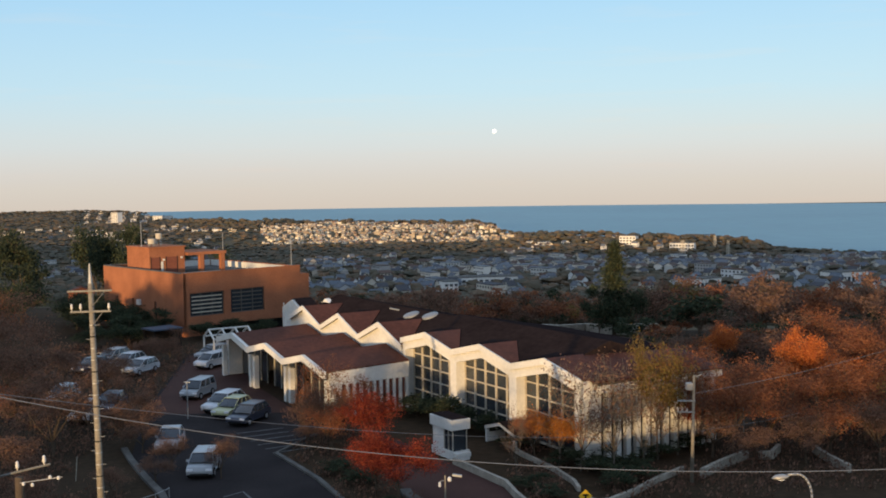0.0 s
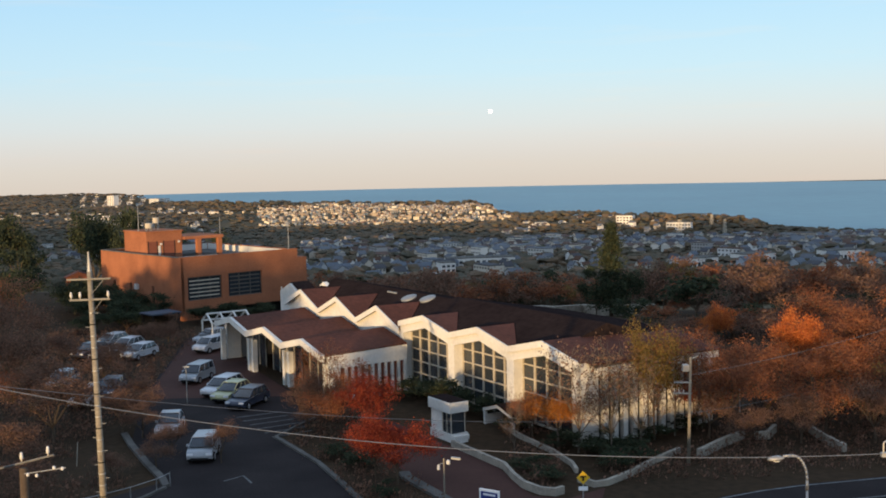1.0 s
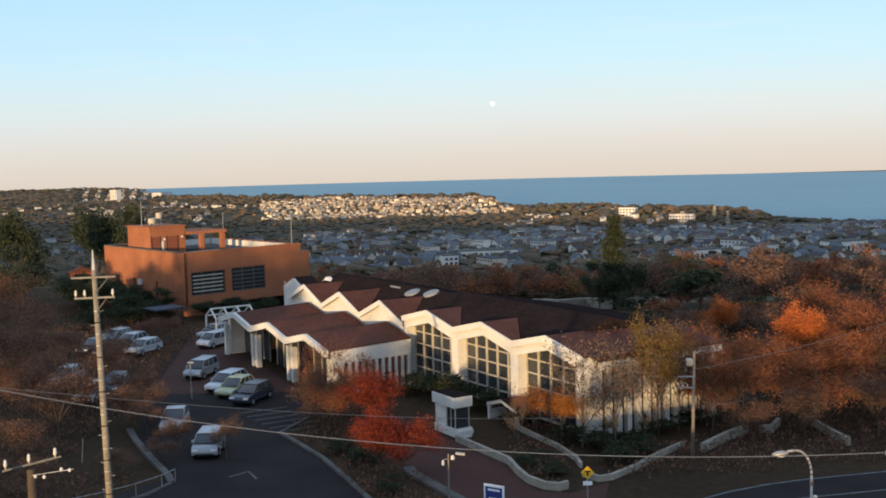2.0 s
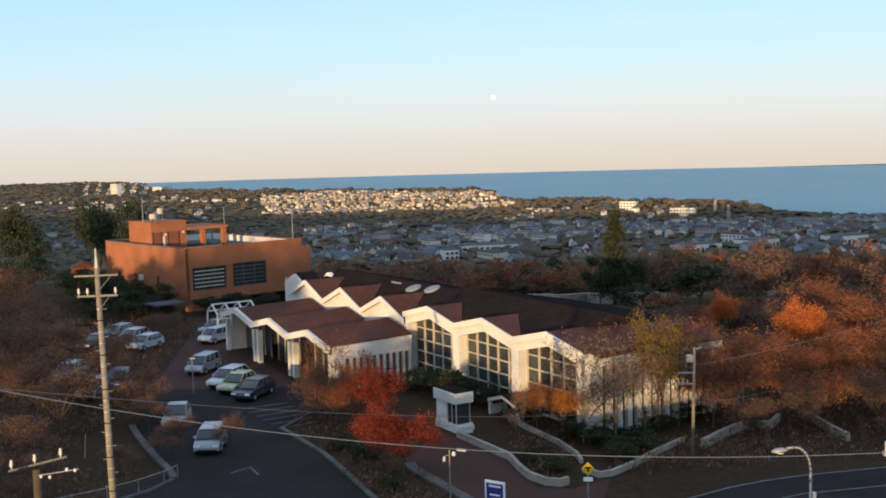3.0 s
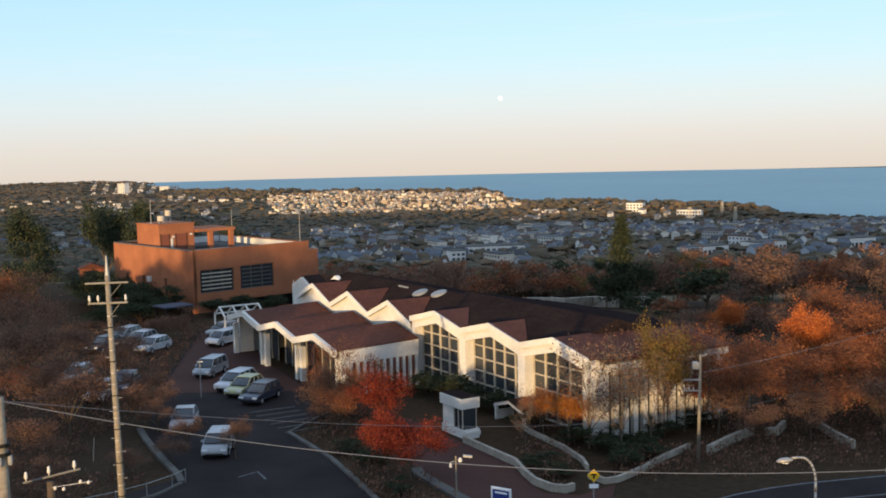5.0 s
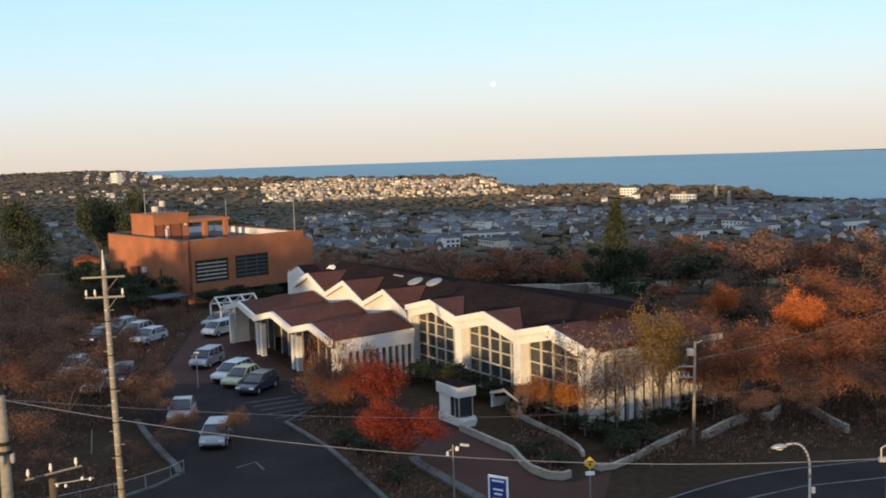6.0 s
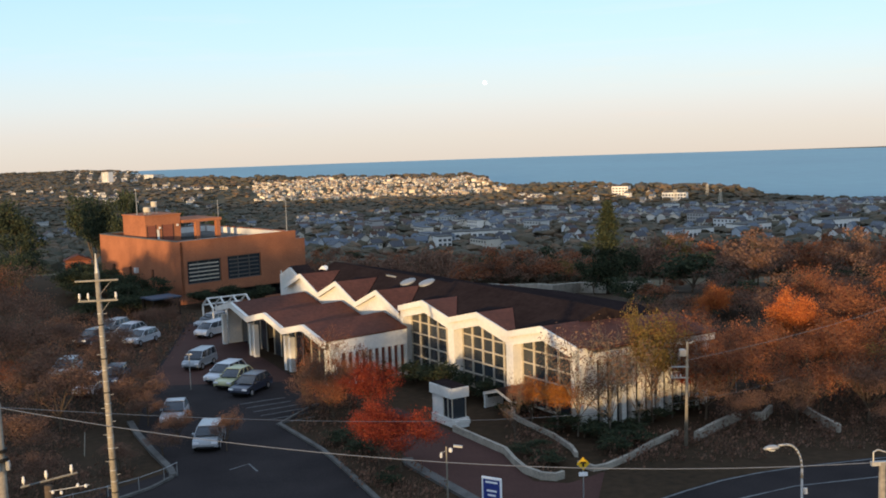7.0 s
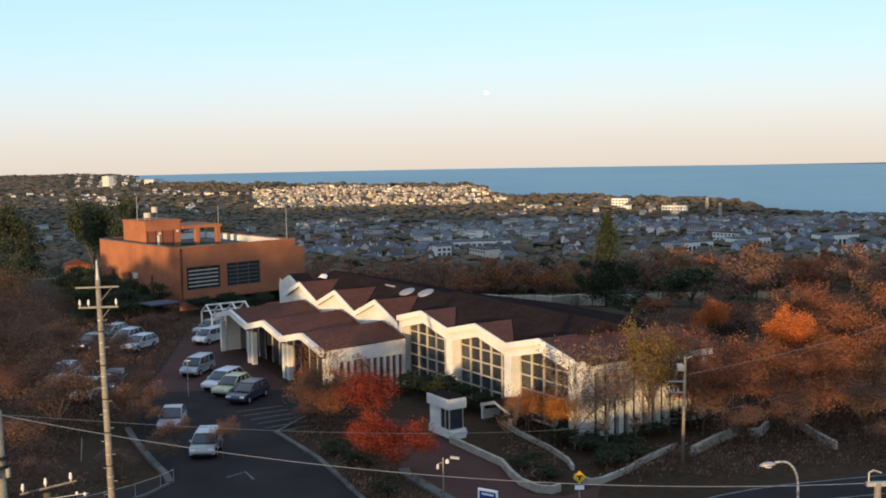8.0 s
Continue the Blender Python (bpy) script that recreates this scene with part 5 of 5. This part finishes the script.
# the pale moon, far out over the sea
MOONLIGHT = material("moon_dust", (0.60, 0.58, 0.55), (0.75, 0.73, 0.70), 0.1, 1.0)
# glow of its own, in place of the sunlight the moon throws back
MOONLIGHT.node_tree.nodes["Principled BSDF"].inputs["Emission Color"].default_value = (1, 0.96, 0.9, 1)
MOONLIGHT.node_tree.nodes["Principled BSDF"].inputs["Emission Strength"].default_value = 0.75
MOON = (222, 4550, 235)
moon = Shape()
for j in range(13):
    for i in range(24):
        a, e = i * math.tau / 24, (j / 12 - 0.5) * math.pi
        moon.v.append((MOON[0] + 9 * math.cos(e) * math.cos(a), MOON[1] + 9 * math.cos(e) * math.sin(a), MOON[2] + 9 * math.sin(e)))
moon.f = [(j * 24 + i, j * 24 + (i + 1) % 24, j * 24 + 24 + (i + 1) % 24, j * 24 + 24 + i) for j in range(12) for i in range(24)]
tagged(moon.part("moon", MOONLIGHT, smooth=True), "small pale full moon in the evening sky", "moon", kind="structure")


# ---- the town, the far buildings and the woods ----
town = random.Random(5)
WALLS = palette("house_walls", [(0.46, 0.45, 0.42), (0.66, 0.62, 0.56), (0.32, 0.31, 0.30), (0.56, 0.50, 0.42), (0.40, 0.35, 0.29), (0.72, 0.70, 0.66)], 0.9)
ROOFS = palette("house_roofs", [(0.05, 0.05, 0.06), (0.075, 0.08, 0.095), (0.075, 0.05, 0.04), (0.11, 0.12, 0.135), (0.045, 0.05, 0.055), (0.095, 0.058, 0.044), (0.19, 0.20, 0.21)], 0.7)
PANES = material("house_windows", (0.03, 0.035, 0.04), (0.07, 0.075, 0.08), 0.5, 0.2)


def house_shapes(L, W, h, r, flat=False):
    walls, roof, win = Shape(), Shape(), Shape()
    walls.box(-L / 2, -W / 2, -3, L / 2, W / 2, h)
    if flat:
        roof.box(-L / 2 - 0.15, -W / 2 - 0.15, h + 0.003, L / 2 + 0.15, W / 2 + 0.15, h + 0.5)
    else:
        o = 0.5
        walls.add([(-L / 2, -W / 2, h), (-L / 2, W / 2, h), (-L / 2, 0, h + r), (L / 2, -W / 2, h), (L / 2, W / 2, h), (L / 2, 0, h + r)], [(0, 2, 1), (3, 4, 5)])
        e = r * o / (W / 2)
        p = [(-L / 2 - o, -W / 2 - o, h - e), (L / 2 + o, -W / 2 - o, h - e), (L / 2 + o, 0, h + r), (-L / 2 - o, 0, h + r), (-L / 2 - o, W / 2 + o, h - e), (L / 2 + o, W / 2 + o, h - e)]
        q = [(x, y, z + 0.22) for x, y, z in p]
        roof.add(p + q, [(6, 7, 8, 9), (9, 8, 11, 10), (0, 3, 2, 1), (3, 4, 5, 2), (0, 1, 7, 6), (5, 4, 10, 11), (0, 6, 9, 3), (3, 9, 10, 4), (1, 2, 8, 7), (2, 5, 11, 8)])
    storeys = max(1, int(h / 2.8))
    for k in range(storeys):
        z = 0.9 + k * 2.8
        n = max(2, int(L / 3))
        for i in range(n):
            x = -L / 2 + L * (i + 0.5) / n
            for sgn in (-1, 1):
                y = sgn * (W / 2 + 0.02)
                win.add([(x - 0.75, y, z), (x + 0.75, y, z), (x + 0.75, y, z + 1.2), (x - 0.75, y, z + 1.2)], [(0, 1, 2, 3) if sgn < 0 else (3, 2, 1, 0)])
    return walls, roof, win


def density(x, y):
    """How thickly the town is built at a place, and how big its houses are."""
    t = x / y
    left = coast_y(x, y) - y if y > 1000 else 999
    if left < 130:
        return 0.0
    n = noise.noise((x / 120, y / 150, 3.3))
    d = 0.0
    if 600 < y < 1250 and -0.13 < t < 0.5:
        d = 0.52 + 0.9 * n
    if 1250 <= y < 2400 and 0.06 < t < 0.5:
        d = -0.04 + 0.75 * n
    if 1880 < y < 2450 and -0.21 < t < 0.07:
        d = 0.85 + 0.5 * n
    if 800 < y < 3000 and -0.5 < t < -0.17:
        d = -0.06 + 0.8 * n
    if 3000 < y < 4300 and -0.34 < t < -0.27:
        d = 0.7 + 0.6 * n
    return d


kinds = []
for L, W, h, r, flat in ((9, 7.5, 5.6, 2.0, False), (11, 8, 5.4, 1.8, False), (8, 7, 5.8, 2.4, False), (18, 10, 8.5, 0, True), (10, 8, 3.2, 2.0, False)):
    a, b, c = house_shapes(L, W, h, r, flat)
    kinds.append((a, b, c))

near_tones = [(material("house_wall_%s" % n, [v * 0.8 for v in c], [v * 0.95 for v in c], 0.4, 0.9), material("house_roof_%s" % n, [v * 0.55 for v in d], [v * 0.85 for v in d], 0.5, 0.85)) for n, c, d in
              (("cream", (0.55, 0.50, 0.42), (0.10, 0.10, 0.11)), ("grey", (0.42, 0.43, 0.44), (0.15, 0.16, 0.18)), ("white", (0.66, 0.66, 0.65), (0.12, 0.07, 0.05)), ("blue", (0.36, 0.40, 0.45), (0.15, 0.17, 0.20)))]
near_houses = {}
placed = []
far_w, far_r, far_p = Shape(), Shape(), Shape()
hill_w, hill_r = Shape(), Shape()


def house(k, tone, m, label):
    key = (k, tone)
    if key not in near_houses:
        root = thing("house", m, label, "house", "houses of the town")
        a, b, c = kinds[k]
        for nm, s, mat in (("wall", a, near_tones[tone][0]), ("roof", b, near_tones[tone][1])):
            s.part(nm, mat, root)
        for i in range(0, len(c.f)):
            p = Shape()
            p.v, p.f = c.v[4 * i:4 * i + 4], [(0, 1, 2, 3) if c.f[i][0] % 4 == 0 else (3, 2, 1, 0)]
            p.part("window", PANES, root)
        near_houses[key] = root
        return root
    ob = copy_thing(near_houses[key], m)
    return ob


def far_house(k, m):
    for dst, src in zip((far_w, far_r, far_p), kinds[k]):
        n = len(dst.v)
        dst.v += [tuple(m @ Vector(p)) for p in src.v]
        dst.f += [tuple(n + i for i in f) for f in src.f]


def hill_house(k, m):
    for dst, src in zip((hill_w, hill_r), kinds[k]):
        n = len(dst.v)
        dst.v += [tuple(m @ Vector(p)) for p in src.v]
        dst.f += [tuple(n + i for i in f) for f in src.f]


y = 600.0
while y < 4300:
    step = 13 + y * 0.004 if y < 1500 else (15 + (y - 1500) * 0.012 if y < 1860 or y > 2450 else 13.5)
    x = -0.5 * y
    while x < 0.5 * y:
        jx, jy = x + town.uniform(-4, 4), y + town.uniform(-4, 4)
        if town.random() < density(jx, jy) * 0.85 and abs(jx / jy) < 0.47:
            turn = 32 + 25 * noise.noise((jx / 300, jy / 300, 9)) + town.choice((0, 90))
            k = town.choices(range(5), [5, 4, 4, 1.1, 2])[0]
            z = ground_z(jx, jy)
            sc = town.uniform(0.72, 1.05)
            m = pose(jx, jy, z, 0, 0, turn) @ Matrix.Diagonal((sc, sc, town.uniform(0.9, 1.1), 1))
            if jy < 820 and len(placed) < 150:
                tone = town.randrange(4)
                names = ("cream", "grey", "white", "blue-grey")
                house(k, tone, m, ("%s flat-roofed block in the shaded town" if k == 3 else "%s two-storey house with a pitched roof") % names[tone])
                placed.append((jx, jy))
            elif jy > 1860 and -0.21 < jx / jy < 0.07:
                hill_house(k, m @ Matrix.Diagonal((0.62, 0.62, 0.68, 1)))
            else:
                far_house(k, m)
        x += step
    y += step * 1.15
hw = thing("hillside_houses", Matrix(), "pale houses on the far hillside in golden low sun", "houses", kind="stuff")
# lighter roofs and warmer walls hold part of the golden sun as colour
HILL_R = palette("light_roofs", [(0.24, 0.20, 0.165), (0.15, 0.12, 0.10), (0.40, 0.34, 0.28), (0.26, 0.14, 0.09)], 0.8)
HILL_W = palette("pale_walls", [(0.66, 0.55, 0.39), (0.46, 0.36, 0.25), (0.78, 0.69, 0.53), (0.30, 0.23, 0.16)], 0.9)
tagged(hill_w.part("walls", HILL_W, hw), kind="stuff")
tagged(hill_r.part("roofs", HILL_R, hw), kind="stuff")
tw = thing("town_houses", Matrix(), "dense far town of small pale houses with dark roofs", "houses", kind="stuff")
for s, nm, mat in ((far_w, "walls", WALLS), (far_r, "roofs", ROOFS), (far_p, "windows", PANES)):
    tagged(s.part(nm, mat, tw), kind="stuff")


def block(x, y, L, W, h, turn, label, rows=4, cols=6, mat=WHITE_OLD, name="apartment_block"):
    b = thing(name, at(x, y, turn), label, "building")
    Shape().box(-L / 2, -W / 2, -6, L / 2, W / 2, h).part("wall", mat, b)
    Shape().box(-L / 2 - 0.2, -W / 2 - 0.2, h + 0.003, L / 2 + 0.2, W / 2 + 0.2, h + 0.5).part("roof", KERB, b)
    for j in range(rows):
        for i in range(cols):
            xx, zz = -L / 2 + L * (i + 0.5) / cols, 1.0 + (h - 1.2) * j / rows
            Shape().box(xx - L / cols * 0.32, -W / 2 - 0.05, zz, xx + L / cols * 0.32, -W / 2 - 0.003, zz + h / rows * 0.5).part("window", PANES, b)
    return b


block(-915, 3000, 26, 18, 33, -30, "tall white tower block standing out on the far headland", 9, 3)
block(36.2, 345, 5.6, 6, 7.0, 25, "plain pale block rising above the slope trees", 1, 2)
block(250, 1440, 22, 16, 12, -24, "white block lit by the evening sun", 3, 5)
block(298, 1330, 30, 14, 9, -24, "long white hall lit by the evening sun", 2, 8)
block(375, 1560, 26, 14, 10, -24, "pale block lit by the evening sun", 3, 6)
block(26, 720, 46, 14, 8, 8, "long grey school block in the shaded town", 2, 12)
block(205, 700, 26, 14, 7, 25, "long grey warehouse in the shaded town", 1, 8)
block(165, 680, 20, 12, 7, 25, "blue-grey works hall in the shaded town", 1, 6)
block(270, 720, 28, 14, 8, 20, "pale works hall in the shaded town", 1, 8)
block(3, 640, 9, 9, 9, 20, "small pale block in the shaded town", 3, 3)
block(-850, 3250, 60, 20, 13, -20, "long white building on the far headland", 3, 10)
block(-720, 3200, 90, 24, 11, -20, "long white building near the far shore", 2, 14)


def pylon(x, y, h, w, label):
    p = thing("lattice_tower", at(x, y, 20), label, "tower", "lattice towers")
    for sx in (-1, 1):
        for sy in (-1, 1):
            Shape().tube((sx * w, sy * w, -2), (sx * w * 0.45, sy * w * 0.45, h), 0.35, 0.25, 5).part("leg", FRAME, p)
    for k in range(7):
        z0, z1 = h * k / 7, h * (k + 1) / 7
        a, b = w * (1 - 0.55 * k / 7), w * (1 - 0.55 * (k + 1) / 7)
        s = Shape()
        for sx, sy in ((-1, -1), (1, -1), (1, 1), (-1, 1)):
            nx, ny = -sy, sx
            s.tube((sx * a, sy * a, z0), (nx * b, ny * b, z1), 0.14, 0.14, 4)
        s.part("brace", FRAME, p)


pylon(282, 1260, 21, 2.6, "tall lattice tower in the low sun")
pylon(338, 1330, 17, 1.8, "slim lattice tower in the low sun")
pylon(333, 1250, 19, 1.8, "slim lattice tower in the low sun")

# woods: many small lumpy crowns
ICO = []
gold = (1 + 5 ** 0.5) / 2
for a, b in ((1, gold), (1, -gold), (-1, gold), (-1, -gold)):
    ICO += [Vector((0, a, b)), Vector((a, b, 0)), Vector((b, 0, a))]
ICO = [v.normalized() for v in ICO]
ICO_F = []
for i in range(12):
    for j in range(i + 1, 12):
        for k in range(j + 1, 12):
            if all((ICO[p] - ICO[q]).length < 1.1 for p, q in ((i, j), (j, k), (i, k))):
                n = (ICO[j] - ICO[i]).cross(ICO[k] - ICO[i])
                ICO_F.append((i, j, k) if n.dot(ICO[i]) > 0 else (i, k, j))
wood = random.Random(11)
ws = Shape()


def lump(x, y, z, r, h):
    for c in range(2 if y < 1200 else 1):
        ox, oy, oz = wood.uniform(-0.5, 0.5) * r, wood.uniform(-0.5, 0.5) * r, wood.uniform(-0.1, 0.45) * h
        q = wood.uniform(0.5, 0.85)
        n = len(ws.v)
        a = wood.random() * 6.28
        ca, sa = math.cos(a), math.sin(a)
        for v in ICO:
            e = q * wood.uniform(0.5, 1.5)
            ws.v.append((x + ox + (v.x * ca - v.y * sa) * r * e, y + oy + (v.x * sa + v.y * ca) * r * e, z + h * 0.4 + oz + v.z * h * 0.5 * e))
        ws.f += [tuple(n + i for i in f) for f in ICO_F]


count = 0
y = 300.0
while y < 4500:
    step = 6.0 + y * 0.0042
    x = -0.52 * y
    while x < 0.52 * y:
        jx, jy = x + wood.uniform(-0.5, 0.5) * step, y + wood.uniform(-0.5, 0.5) * step
        d = density(jx, jy)
        inland = coast_y(jx, jy) - jy if jy > 1000 else 999
        keep = 1.0 if d < 0.1 else 0.9 - 0.8 * min(1, d)
        if 1860 < jy < 2350 and -0.21 < jx / jy < 0.07:
            keep *= 0.5
        if 330 < jy < 600:
            keep *= 0.8
        field = -0.47 < jx / jy < -0.30 and 190 < jy < 300
        if inland > 50 and wood.random() < keep and not field:
            r = wood.uniform(3.2, 5.6) + jy * 0.0024
            lump(jx, jy, ground_z(jx, jy), r, wood.uniform(3.4, 6.6) + (3 if inland < 300 and jx < 0.3 * jy else 0))
            count += 1
        x += step
    y += step
tagged(ws.part("woods", WOODS), "brown and dark green woods over the far hills", "woods", kind="stuff")
